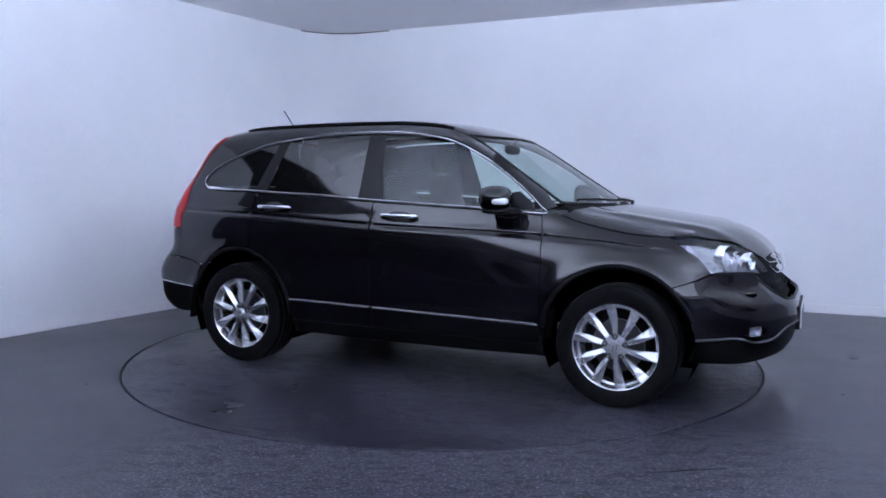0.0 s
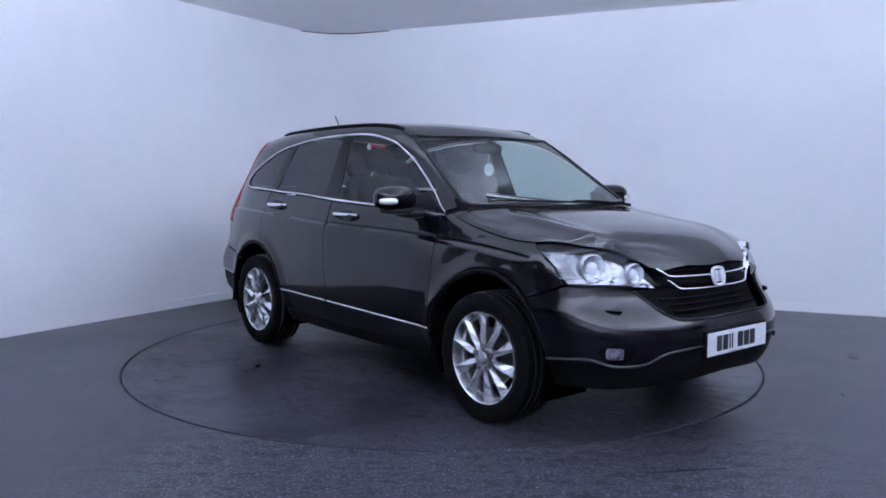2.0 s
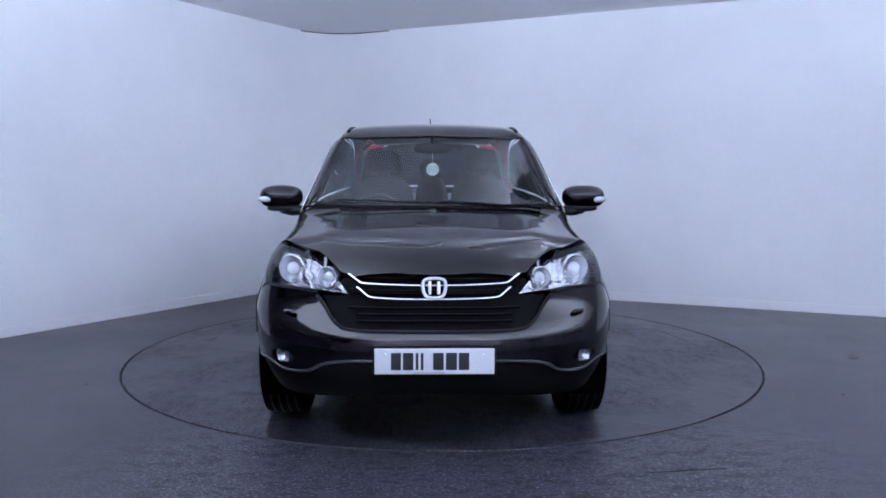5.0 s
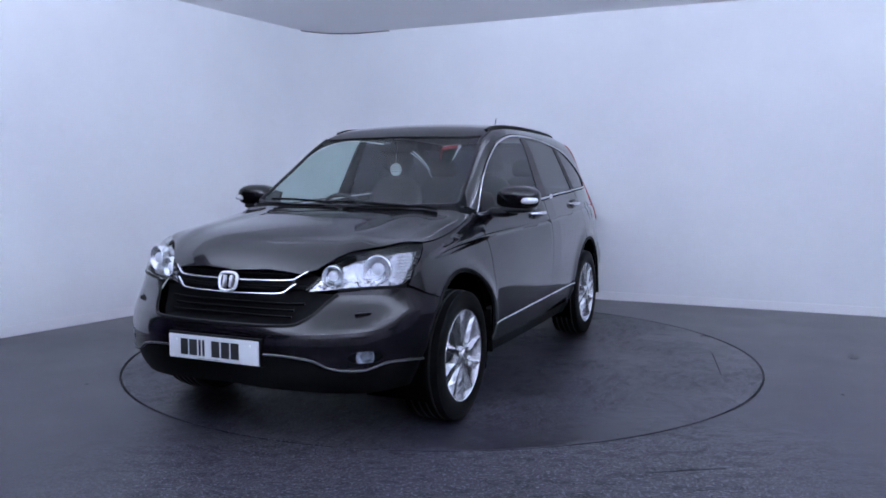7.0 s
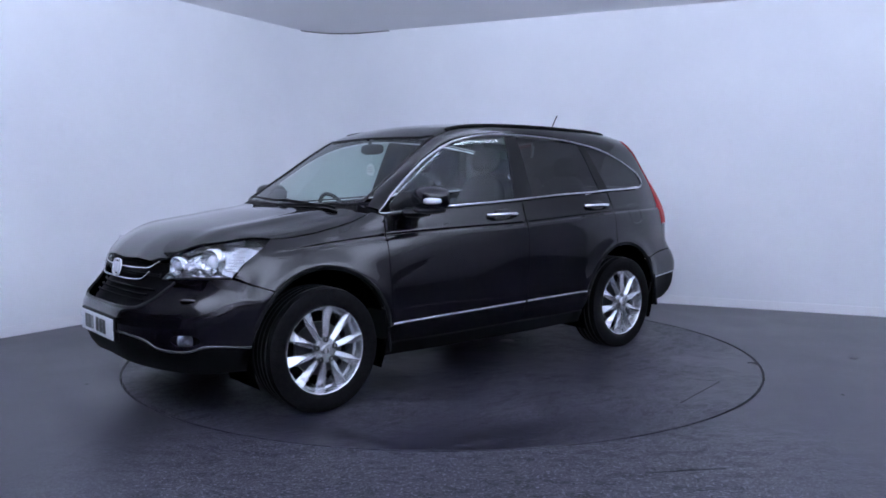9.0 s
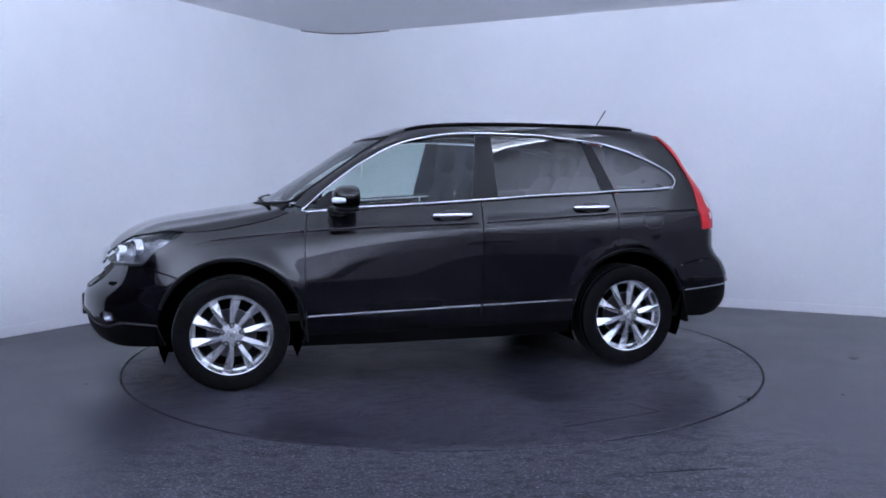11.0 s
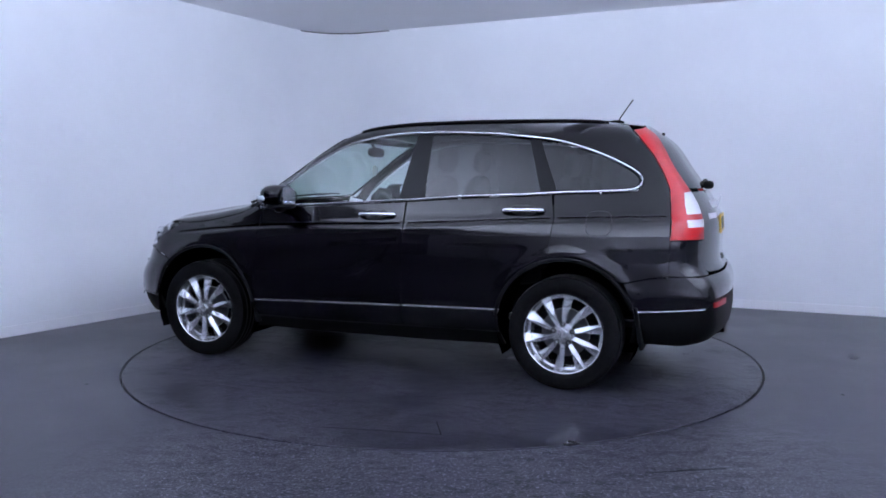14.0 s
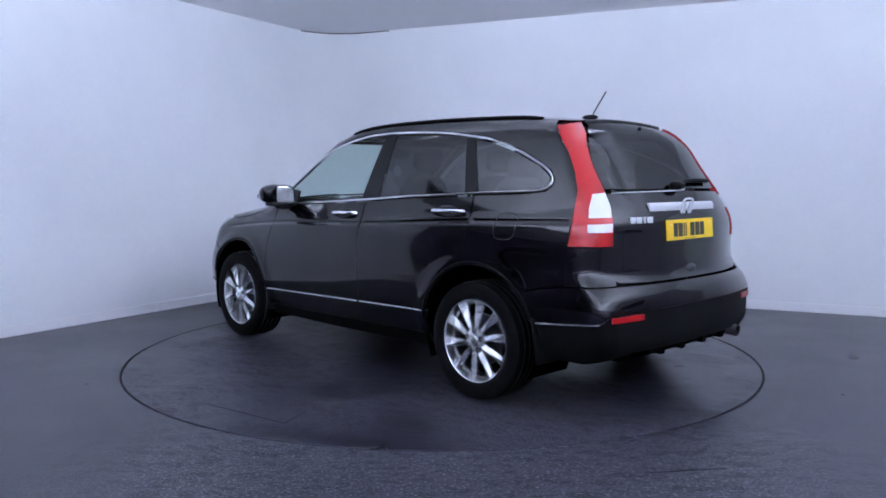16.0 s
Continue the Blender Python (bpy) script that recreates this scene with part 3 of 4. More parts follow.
def body_sides(car):
    crease_rows = [list(zip(np.arange(-1.9, 1.6, .025), crease(np.arange(-1.9, 1.6, .025)) + d)) for d in (-.03, -.016, -.008, 0, .008, .016, .03)]
    # front wing
    xs = np.linspace(.93, 1.57, 14)
    wing = [(.852, 1.062)] + lift_edge(xs, hood_y(xs)) + [(1.66, .90), (1.735, .852), (1.80, .772), (1.721, .733), (1.62, .697)] + arch(1.31, 50, 188) + [(.878, .30), (.871, .431), (.877, .716), (.865, .935)]
    sheet("front_wing", "side", wing, PAINT, car, mirror=True, lines=crease_rows)
    # doors
    xs = np.linspace(.848, -.262, 18)
    door = list(zip(xs, belt(xs) - .012)) + [(-.260, .9), (-.258, .721), (-.250, .45), (-.247, .325), (.3, .318), (.872, .325), (.871, .431), (.877, .716), (.865, .935)]
    front = sheet("front_door", "side", door, PAINT, car, mirror=True, lines=crease_rows)
    xs = np.linspace(-.268, -1.212, 18)
    door = list(zip(xs, belt(xs) - .012)) + [(-1.238, 1.048), (-1.229, .941), (-1.213, .80)] + arch(-1.31, 77, 12)[1:] + [(-.905, .33), (-.6, .322), (-.247, .325), (-.250, .45), (-.258, .721), (-.262, .9)]
    rear = sheet("rear_door", "side", door, PAINT, car, mirror=True, lines=crease_rows)
    # quarter
    xs = np.linspace(-1.225, -1.66, 8)
    low = list(zip(xs, belt(xs) - .012))
    tip = [(-1.71, 1.203), (-1.748, 1.238), (-1.746, 1.284), (-1.71, 1.324)]
    xs = np.linspace(-1.64, .80, 46)
    upper = list(zip(xs, head(xs) + .012))
    ex = np.concatenate([[.95, .93, .88], np.linspace(.84, -1.62, 44)])
    eave = lift_edge(ex, np.concatenate([[.715, .742, .72], edge_y(ex[3:])]))
    quarter = low + tip + upper + [(.852, 1.085)] + eave + [(-1.65, 1.575), (-1.72, 1.497), (-1.79, 1.41), (-1.85, 1.31), (-1.893, 1.21), (-1.905, 1.08), (-1.91, .92), (-1.908, .715), (-1.80, .70), (-1.68, .672)] + arch(-1.31, 133, 77) + [(-1.213, .80), (-1.229, .941), (-1.238, 1.048)]
    sheet("quarter_panel", "side", quarter, PAINT, car, mirror=True, lines=crease_rows, gap=.0015)
    # body below the tail lamp
    c = on_skin("side", [(-1.91, .925), (-1.908, .715)])
    u = flat_of("tail", c)[:, 0]
    g = flat_of("tail", on_skin("rear", [(.664, .73), (.661, .92)]))[:, 0]
    sheet("rear_corner", "tail", [(u[0], .915), (u[1], .713), (g[0], .718), (g[1], .915)], PAINT, car, mirror=True, gap=.0005)
    # sills and arch lips
    sill = [(.874, .318), (.5, .312), (-.25, .318), (-.905, .325), (-.93, .235), (-.4, .225), (.4, .225), (.90, .235)]
    sheet("sill", "side", sill, PLASTIC, car, mirror=True, step=.04)
    for pts in ([(.862, .437), (.3, .448), (-.24, .459)], [(-.264, .460), (-.6, .466), (-.912, .471)]):
        strip("door_moulding", "side", pts, CHROME, car, .0065, mirror=True, label="thin chrome strip along the door foot")
    for hub, a0, a1 in ((1.31, 20, 172), (-1.31, 10, 160)):
        strip("arch_lip", "side", arch(hub, a0, a1, ARCH + .012, 26), PLASTIC, car, .013, lift=-.003, mirror=True, flat=.8, n=2)
    # chrome round the windows
    strip("window_surround", "side", TRIM, CHROME, car, .0068, mirror=True, label="polished chrome strip round the side windows", closed=True, flat=.55, lift=.001)
    # glass and pillars
    fg = window_rail(belt, .79, -.215, .012) + window_rail(head, -.285, .79, -.014, 24)
    sheet("front_side_window", "side", fg, GLASS, car, "clear front side window", mirror=True, lift=-.006, depth=.004, gap=0)
    rg = window_rail(belt, -.375, -1.15, .012) + window_rail(head, -1.045, -.372, -.014, 14)
    sheet("rear_side_window", "side", rg, TINTED, car, "dark tinted rear side window", mirror=True, lift=-.006, depth=.004, gap=0)
    qg = window_rail(belt, -1.232, -1.62, .012) + [(-1.69, 1.226), (-1.716, 1.25), (-1.714, 1.276), (-1.685, 1.305)] + window_rail(head, -1.63, -1.10, -.014, 12)
    sheet("quarter_window", "side", qg, TINTED, car, "dark tinted quarter window", mirror=True, lift=-.006, depth=.004, gap=0)
    bp = window_rail(belt, -.205, -.385, .008, 4) + window_rail(head, -.382, -.275, -.010, 4)
    sheet("middle_pillar", "side", bp, GLOSS_BLACK, car, mirror=True, lift=-.002, gap=0)
    cp = window_rail(belt, -1.14, -1.242, .008, 4) + window_rail(head, -1.11, -1.035, -.010, 4)
    sheet("rear_pillar", "side", cp, GLOSS_BLACK, car, mirror=True, lift=-.002, gap=0)
    tri = [(.80, 1.09), (.60, 1.10), (.60, 1.185), (.70, 1.2), (.79, 1.13)]
    sheet("mirror_base", "side", tri, GLOSS_BLACK, car, mirror=True, lift=-.001, gap=0)
    # door handles
    for doors, x, z in ((front, -.065, 1.040), (rear, -1.045, 1.080)):
        y = on_skin("side", [(x, z)])[0][1]
        for s, d in zip((1, -1), doors):
            bm = bmesh.new()
            path = [(x - .13, y - .004, z), (x - .115, y + .020, z + .002), (x - .05, y + .034, z + .003), (x + .05, y + .034, z + .002), (x + .115, y + .020, z), (x + .13, y - .004, z - .002)]
            tube(bm, [(a, b * s, c) for a, b, c in curve(path, 5)], .0125, 10, .7)
            part("handle", bm, CHROME, d, "chrome door handle", True)
            # dark lump on the skin stands for the shaded hollow behind the handle
            bm = bmesh.new()
            blob(bm, (x + .002, s * (y + .001), z - .008), (.080, .009, .044), 2.4)
            part("handle_recess_shade", bm, INK, d, "", True)
    # fuel flap
    flap = []
    for k in range(32):
        c, q = math.cos(k * math.pi / 16), math.sin(k * math.pi / 16)
        flap.append((-1.505 + .074 * math.copysign(abs(c) ** .6, c), 1.010 + .072 * math.copysign(abs(q) ** .6, q)))
    strip("fuel_flap", "side", flap, INK, car, .0022, lift=.0, closed=True, label="outline of the rounded fuel flap")


def roof_and_hood(car):
    ex = np.linspace(.30, -1.60, 40)
    left = [(x, edge_y(x)) for x in ex]
    rear = [(-1.655, .45), (-1.685, .25), (-1.694, 0), (-1.685, -.25), (-1.655, -.45)]
    right = [(x, -edge_y(x)) for x in ex[::-1]]
    front = [(.335, -.5), (.372, -.25), (.385, 0), (.372, .25), (.335, .5)]
    sheet("roof", "top", left + rear + right + front, PAINT, car, step=.05, gap=.0015)
    ws = [(.305, .585), (.345, .5), (.382, .25), (.395, 0), (.382, -.25), (.345, -.5), (.305, -.585)]
    side = [(x, -edge_y(x) + .012) for x in np.linspace(.36, .91, 12)]
    base = [(.95, -.675), (1.02, -.5), (1.085, -.25), (1.105, 0), (1.085, .25), (1.02, .5), (.95, .675)]
    screen = ws + side + base + [(x, -y) for x, y in side[::-1]]
    sheet("windscreen", "top", screen, GLASS, car, "clear laminated windscreen", step=.05, gap=.004, lift=-.004, depth=.005)
    strip("windscreen_seal", "top", screen, GLOSS_BLACK, car, .011, lift=-.003, closed=True, n=2, flat=.8)
    cowl = [(x + .004, y) for x, y in base] + [(1.0, .735), (1.06, .52), (1.125, .25), (1.147, 0), (1.125, -.25), (1.06, -.52), (1.0, -.735)]
    sheet("cowl", "top", cowl, PLASTIC, car, "black plastic cowl below the windscreen", lift=-.008, gap=.001)
    hy = np.concatenate([np.linspace(.955, 1.62, 22), [1.68, 1.73, 1.775, 1.82, 1.86, 1.91, 1.955, 1.985, 2.0]])
    hood = [(1.0, .74), (1.06, .525), (1.128, .25), (1.15, 0), (1.128, -.25), (1.06, -.525), (1.0, -.74)] + [(x, -hood_y(x)) for x in hy] + \
           [(2.034, -.36), (2.052, -.24), (2.062, -.12), (2.066, 0), (2.062, .12), (2.052, .24), (2.034, .36)] + [(x, hood_y(x)) for x in hy[::-1]]
    sheet("bonnet", "top", hood, PAINT, car, step=.04, gap=.003)
    # roof rails
    for s in (1, -1):
        bm = bmesh.new()
        xs = np.linspace(.18, -1.50, 26)
        p = on_skin("top", np.stack([xs, np.array([edge_y(x) - .022 for x in xs])], -1))
        p[:, 2] += .004 * np.minimum(1, np.minimum((xs[0] - xs) / .1, (xs - xs[-1]) / .08)) ** .7
        tube(bm, [(a, b * s, c) for a, b, c in p], .0105, 10, 1.3)
        part("roof_rail", bm, PLASTIC, car, "slim black roof rail", True)
    # aerial
    z = on_skin("top", [(-1.46, 0)])[0][2]
    bm = bmesh.new()
    blob(bm, (-1.46, 0, z + .008), (.055, .028, .018), 2.2)
    aerial = part("aerial_base", bm, PLASTIC, car, "", True)
    bm = bmesh.new()
    tube(bm, [(-1.47, -.004, z + .012), (-1.492, -.006, z + .05), (-1.568, -.012, 1.808)], .0042, 8)
    part("aerial_mast", bm, PLASTIC, aerial, "thin black aerial leaning backwards", True)
    # screen wipers
    for pts in ([(1.09, .10), (1.085, -.1), (1.03, -.35), (.985, -.55)], [(1.06, .62), (1.08, .42), (1.088, .2), (1.08, .08)]):
        strip("wiper", "top", pts, PLASTIC, car, .011, lift=.014, label="black windscreen wiper")


def nose(car):
    def n3(pts):
        return flat_of("nose", np.array(pts))
    # bumper
    ax = on_skin("side", [(1.60, .690), (1.672, .59), (1.705, .51), (1.722, .45), (1.727, .41)])
    rear_edge = n3(ax).tolist()
    seam = n3([(1.64, .86, .70), (1.721, .83, .733), (1.80, .812, .764), (1.877, .743, .762), (1.925, .655, .76), (1.985, .54, .748)])[1:].tolist()
    mouth = [(.50, .70), (.468, .653), (.43, .625), (.386, .61), (.25, .605), (0, .603)]
    half = rear_edge[::-1] + seam + n3(on_skin("front", mouth)).tolist()
    line = [(2.214, 0, .474), (2.21, .26, .473), (2.19, .38, .468), (2.145, .49, .450), (2.11, .556, .414), (2.07, .62, .400), (2.01, .70, .400), (1.935, .772, .428), (1.82, .82, .422), (1.728, .85, .414)]
    low = n3(line).tolist()
    ring = half + [(-a, b) for a, b in half[-2::-1]] + [(-a, b) for a, b in low[::-1]] + low[1:]
    uf = float(flat_of("nose", np.array([(2.01, .69, .455)]))[0][0])
    hole = [(uf + .082 * math.cos(k), .460 + .029 * math.sin(k)) for k in np.linspace(0, 2 * math.pi, 20, False)]
    sheet("front_bumper", "nose", ring, PAINT, car, "black painted front bumper", step=.032, holes=[hole, [(-a, b) for a, b in hole]])
    zl = [(.0, .30), (.35, .285), (.55, .27), (.66, .262)]
    bot = n3(on_skin("front", zl)).tolist() + [(low[-1][0] + .01, .27)]
    lower = low + bot[::-1] + [(-a, b) for a, b in bot[1:]] + [(-a, b) for a, b in low[::-1]][:-1]
    sheet("front_valance", "nose", lower, PLASTIC, car, "black plastic lower valance", step=.035, lift=-.012)
    # grey strip that draws the highlight on the bumper's painted ledge
    strip("bumper_highlight", "nose", low, LEDGE_HIGHLIGHT, car, .007, mirror=True, lift=.002)
    # fog lamps
    for s in (1, -1):
        c = on_skin("nose", [(uf, .46)])[0]
        nv = skin_normal(c[None])[0]
        q = Vector(nv * (1, s, 1)).to_track_quat("Z", "Y").to_matrix().to_4x4()
        m = Matrix.Translation(c * (1, s, 1) - nv * (1, s, 1) * .034) @ q
        bm = bmesh.new()
        lathe(bm, [(.001, 0.0), (.022, .004), (.036, .022), (.039, .030), (.043, .030), (.043, -.01), (.001, -.012)], 28, "z")
        bmesh.ops.transform(bm, matrix=m, verts=bm.verts)
        f = part("fog_lamp", bm, FOG, car, "round fog lamp", True)
        bm = bmesh.new()
        lathe(bm, [(.001, .036), (.022, .034), (.039, .026), (.039, .024), (.001, .033)], 28, "z")
        bmesh.ops.transform(bm, matrix=m, verts=bm.verts)
        part("lens", bm, LENS, f, "", True)
        bm = bmesh.new()
        blob(bm, (0, 0, -.02), (.13, .06, .012), 2.6)
        bmesh.ops.transform(bm, matrix=m, verts=bm.verts)
        part("fog_lamp_pocket", bm, PLASTIC, car, "", True)
    # headlights
    hl = [(1.578, .776, .948), (1.68, .73, .953), (1.775, .661, .94), (1.86, .562, .918), (1.955, .481, .868), (2.01, .438, .808), (2.046, .391, .75),
          (1.985, .535, .757), (1.925, .655, .766), (1.877, .743, .768), (1.812, .807, .771), (1.735, .815, .854)]
    out = n3(hl)
    sheet("headlight", "nose", out, LENS, car, "clear headlight with chrome reflectors", mirror=True, gap=.004, lift=.001, depth=.004, step=.03)
    bowls = sheet("headlight_housing", "nose", out, REFLECTOR, car, "bright headlight reflector housing", mirror=True, gap=.006, lift=-.045, depth=.03, step=.03)
    for s, bowl in zip((1, -1), bowls):
        for (x, y, z), r, mat in (((1.879, .684, .845), .064, CHROME), ((1.979, .499, .815), .048, CHROME)):
            c = on_skin("nose", flat_of("nose", np.array([(x, y, z)])))[0] - np.array((.032, .014, 0))
            m = Matrix.Translation(c * (1, s, 1)) @ Vector((1, .32 * s, 0)).to_track_quat("Z", "Y").to_matrix().to_4x4()
            bm = bmesh.new()
            lathe(bm, [(.001, -.03), (r * .55, -.022), (r * .86, .0), (r, .016), (r * 1.06, .012), (r * 1.06, -.03)], 28, "z")
            bmesh.ops.transform(bm, matrix=m, verts=bm.verts)
            part("reflector", bm, mat, bowl, "", True)
            bm = bmesh.new()
            blob(bm, (0, 0, -.004), (r * .5, r * .5, r * .36), 2.0)
            bmesh.ops.transform(bm, matrix=m, verts=bm.verts)
            part("projector", bm, WHITE_LENS, bowl, "", True)
    for s, bowl in zip((1, -1), bowls):
        for k in range(9):
            z = .80 + .014 * k
            c = on_skin("nose", flat_of("nose", np.array([(1.80 - .008 * k, .765 - .004 * k, z)])))[0] - np.array((.028, .012, 0))
            bm = bmesh.new()
            box(bm, (-.004, -.036, -.0025), (.004, .036, .0025), .001, Matrix.Translation(c * (1, s, 1)) @ pose(0, 0, 0, 0, 0, 45 * s))
            part("indicator_rib", bm, FOG, bowl)
    strip("headlight_brow", "nose", n3(hl[7:11]), GLOSS_BLACK, car, .007, mirror=True, lift=0)
    # grille
    up = [(-.44, .835), (-.39, .856), (-.25, .856), (0, .858), (.25, .856), (.39, .856), (.44, .835), (.455, .80), (.42, .752), (.54, .742), (.505, .70), (.468, .655), (.43, .628), (.386, .613), (.25, .608), (0, .606)]
    up = up + [(-a, b) for a, b in up[-2:6:-1]]
    grille = sheet("grille", "front", up, GRILLE, car, "black front grille with two chrome bars", lift=-.05, depth=.03, gap=.002)
    for zc, zo, wide in ((.798, .838, .392), (.738, .782, .352)):
        pts = [(-wide, zo), (-wide + .012, zo - .006), (-wide + .048, zc + .010), (-wide + .072, zc + .002), (-.2, zc - .002), (0, zc - .005)]
        pts = pts + [(-a, b) for a, b in pts[-2::-1]]
        p = on_skin("front", curve(pts, 4))
        p = p + skin_normal(p) * -.004
        bm = bmesh.new()
        tube(bm, [tuple(q) for q in p], .005, 10, 1.2)
        part("grille_bar", bm, CHROME, grille, "chrome grille bar", True)
    for z in (.655, .68, .705, .835, .775, .765):
        xw = .40 if z > .7 else .36
        p = on_skin("front", [(a, z) for a in np.linspace(-xw, xw, 19)])
        p = p + skin_normal(p) * -.034
        bm = bmesh.new()
        tube(bm, [tuple(q) for q in p], .006, 6)
        part("grille_slat", bm, GRILLE, grille, "", True)
    strip("mouth_edge", "front", [(-.545, .735), (-.50, .69), (-.468, .648), (-.43, .62), (-.386, .604), (-.25, .599), (0, .597), (.25, .599), (.386, .604), (.43, .62), (.468, .648), (.50, .69), (.545, .735)], GLOSS_BLACK, car, .012, lift=-.004, n=4)
    # emblem: a plain rounded chrome shape
    x = on_skin("front", [(0, .775)])[0][0]
    m = pose(x + .012, 0, .784, 0, -12, 0)
    bm = bmesh.new()
    badge = [(-.044, .034), (.044, .034), (.037, -.037), (-.037, -.037)]
    tube(bm, [(0, a, b) for a, b in resample(curve(badge, 6, True), .02)], .0075, 8, 1.0, (1, 0, 0), True)
    for s in (1, -1):
        box(bm, (-.008, s * .020 - .007, -.030), (.010, s * .020 + .007, .029), .003)
    bmesh.ops.transform(bm, matrix=m, verts=bm.verts)
    part("front_emblem", bm, SILVER, car, "chrome emblem on the grille", True)
    # washer covers
    for y0, s in ((.66, 1), (.66, -1)):
        c = on_skin("nose", flat_of("nose", np.array([(1.967, .66, .653)])))[0]
        bm = bmesh.new()
        blob(bm, (0, 0, 0), (.012, .045, .013), 3.0)
        bmesh.ops.transform(bm, matrix=Matrix.Translation(c * (1, s, 1)) @ pose(0, 0, 0, 0, 0, 50 * s), verts=bm.verts)
        part("washer_cover", bm, PAINT, car, "", True)


def plate(car, name, m, mat, label):
    bm = bmesh.new()
    box(bm, (-.262, -.057, 0), (.262, .057, .006), .003)
    bmesh.ops.transform(bm, matrix=m, verts=bm.verts)
    p = part(name, bm, mat, car, label)
    for x0, x1 in ((-.190, -.146), (-.138, -.092), (-.082, -.070), (-.060, -.048), (-.006, .040), (.050, .098), (.106, .152)):
        bm = bmesh.new()
        box(bm, (x0, -.038, .0062), (x1, .038, .0076))
        bmesh.ops.transform(bm, matrix=m, verts=bm.verts)
        part("plate_bar", bm, INK, p)
    bm = bmesh.new()
    box(bm, (-.09, -.0515, .0062), (.05, -.0495, .0072))
    bmesh.ops.transform(bm, matrix=m, verts=bm.verts)
    part("small_print_bar", bm, INK, p)
    for x in (-.215, .215):
        bm = bmesh.new()
        lathe(bm, [(.001, .0078), (.005, .0072), (.006, .0062)], 12, "z", (x, .032, 0), closed=False)
        bmesh.ops.transform(bm, matrix=m, verts=bm.verts)
        part("plate_screw", bm, PAPER, p, "", True)
    return p


def tail(car):
    def t3(pts):
        return flat_of("tail", np.array(pts))
    lamp_in = on_skin("rear", [(.435, 1.590), (.50, 1.53), (.557, 1.461), (.582, 1.39), (.596, 1.322), (.614, 1.202), (.641, 1.071), (.656, .92)])
    ou = on_skin("side", [(-1.91, .92), (-1.905, 1.08), (-1.893, 1.21), (-1.85, 1.31), (-1.79, 1.41), (-1.72, 1.497), (-1.66, 1.565)])
    lamp = t3(lamp_in).tolist() + t3(ou).tolist()
    lamps = sheet("tail_light", "tail", lamp, RED, car, "tall red tail light with white insets", mirror=True, lift=.006, depth=.03, gap=.002, step=.03)
    sheet("lamp_backing", "tail", lamp, UNDERSIDE, car, mirror=True, lift=-.03, depth=.004, gap=.0, step=.05)
    w1 = t3([(-1.955, .674, 1.19), (-2.003, .622, 1.196), (-2.045, .63, 1.12), (-2.062, .648, 1.066), (-1.972, .728, 1.064), (-1.96, .71, 1.12)])
    w2 = t3([(-1.97, .737, 1.034), (-2.072, .652, 1.04), (-2.08, .663, .992), (-1.98, .748, .990)])
    for w in (w1, w2):
        pair = sheet("white_inset", "tail", w, WHITE_LENS, lamps[0], "white lamp inset", mirror=True, lift=.009, depth=.01, gap=.002, step=.03)
        pair[1].parent = lamps[1]
    # tailgate
    half = [(.652, 1.196), (.655, 1.07), (.665, .92), (.667, .745), (.645, .728), (.45, .722), (0, .720)]
    gate = half + [(-a, b) for a, b in half[-2::-1]] + [(-.4, 1.203), (0, 1.206), (.4, 1.203)]
    hatch = sheet("tailgate", "rear", gate, PAINT, car, "black tailgate", gap=.004, step=.04)
    win = [(.40, 1.588), (.47, 1.545), (.55, 1.461), (.585, 1.36), (.606, 1.215), (.4, 1.212), (0, 1.214)]
    win = win + [(-a, b) for a, b in win[-2::-1]] + [(-.2, 1.603), (0, 1.607), (.2, 1.603)]
    sheet("rear_window", "rear", win, TINTED, hatch, "dark tinted rear window", gap=.004, step=.04, lift=-.001, depth=.005)
    # rear spoiler lip over the glass
    strip("tailgate_edge", "rear", [(-.40, 1.594), (-.2, 1.609), (0, 1.613), (.2, 1.609), (.40, 1.594)], PAINT, hatch, .02, lift=-.008)
    bm = bmesh.new()
    x = on_skin("rear", [(0, 1.113)])[0][0]
    for y0, y1 in ((-.355, .355),):
        path = [(-2.108 + .4 * max(0, abs(y) - .2) ** 2, y, 1.108) for y in np.linspace(y0, y1, 17)]
        tube(bm, path, .034, 12, .5)
    part("tailgate_trim", bm, SILVER, hatch, "wide chrome strip over the number plate", True)
    m = pose(-2.136, 0, 1.112, 0, 14, 180)
    bm = bmesh.new()
    badge = [(-.05, .04), (.05, .04), (.042, -.044), (-.042, -.044)]
    tube(bm, [(0, a, b) for a, b in resample(curve(badge, 6, True), .015)], .0065, 8, 1.0, (1, 0, 0), True)
    for s in (1, -1):
        box(bm, (-.006, s * .026 - .008, -.034), (.008, s * .026 + .008, .032), .002)
    bmesh.ops.transform(bm, matrix=m, verts=bm.verts)
    part("rear_emblem", bm, SILVER, hatch, "chrome emblem on the tailgate", True)
    # model badge as plain bars
    for y, w in ((.515, .036), (.470, .042), (.428, .016), (.388, .042)):
        c = on_skin("rear", [(y, 1.052)])[0]
        bm = bmesh.new()
        box(bm, (-.006, -w / 2, -.017), (.004, w / 2, .017), .003)
        bmesh.ops.transform(bm, matrix=Matrix.Translation(c) @ pose(0, 0, 0, 0, 0, -12), verts=bm.verts)
        part("badge_bar", bm, SILVER, hatch)
    plate(hatch, "rear_number_plate", Matrix.Translation((-2.158, 0, .99)) @ Matrix(((0, 0, -1, 0), (-1, 0, 0, 0), (0, 1, 0, 0), (0, 0, 0, 1))) @ pose(0, 0, 0, -4), PLATE_YELLOW, "yellow rear number plate")
    bm = bmesh.new()
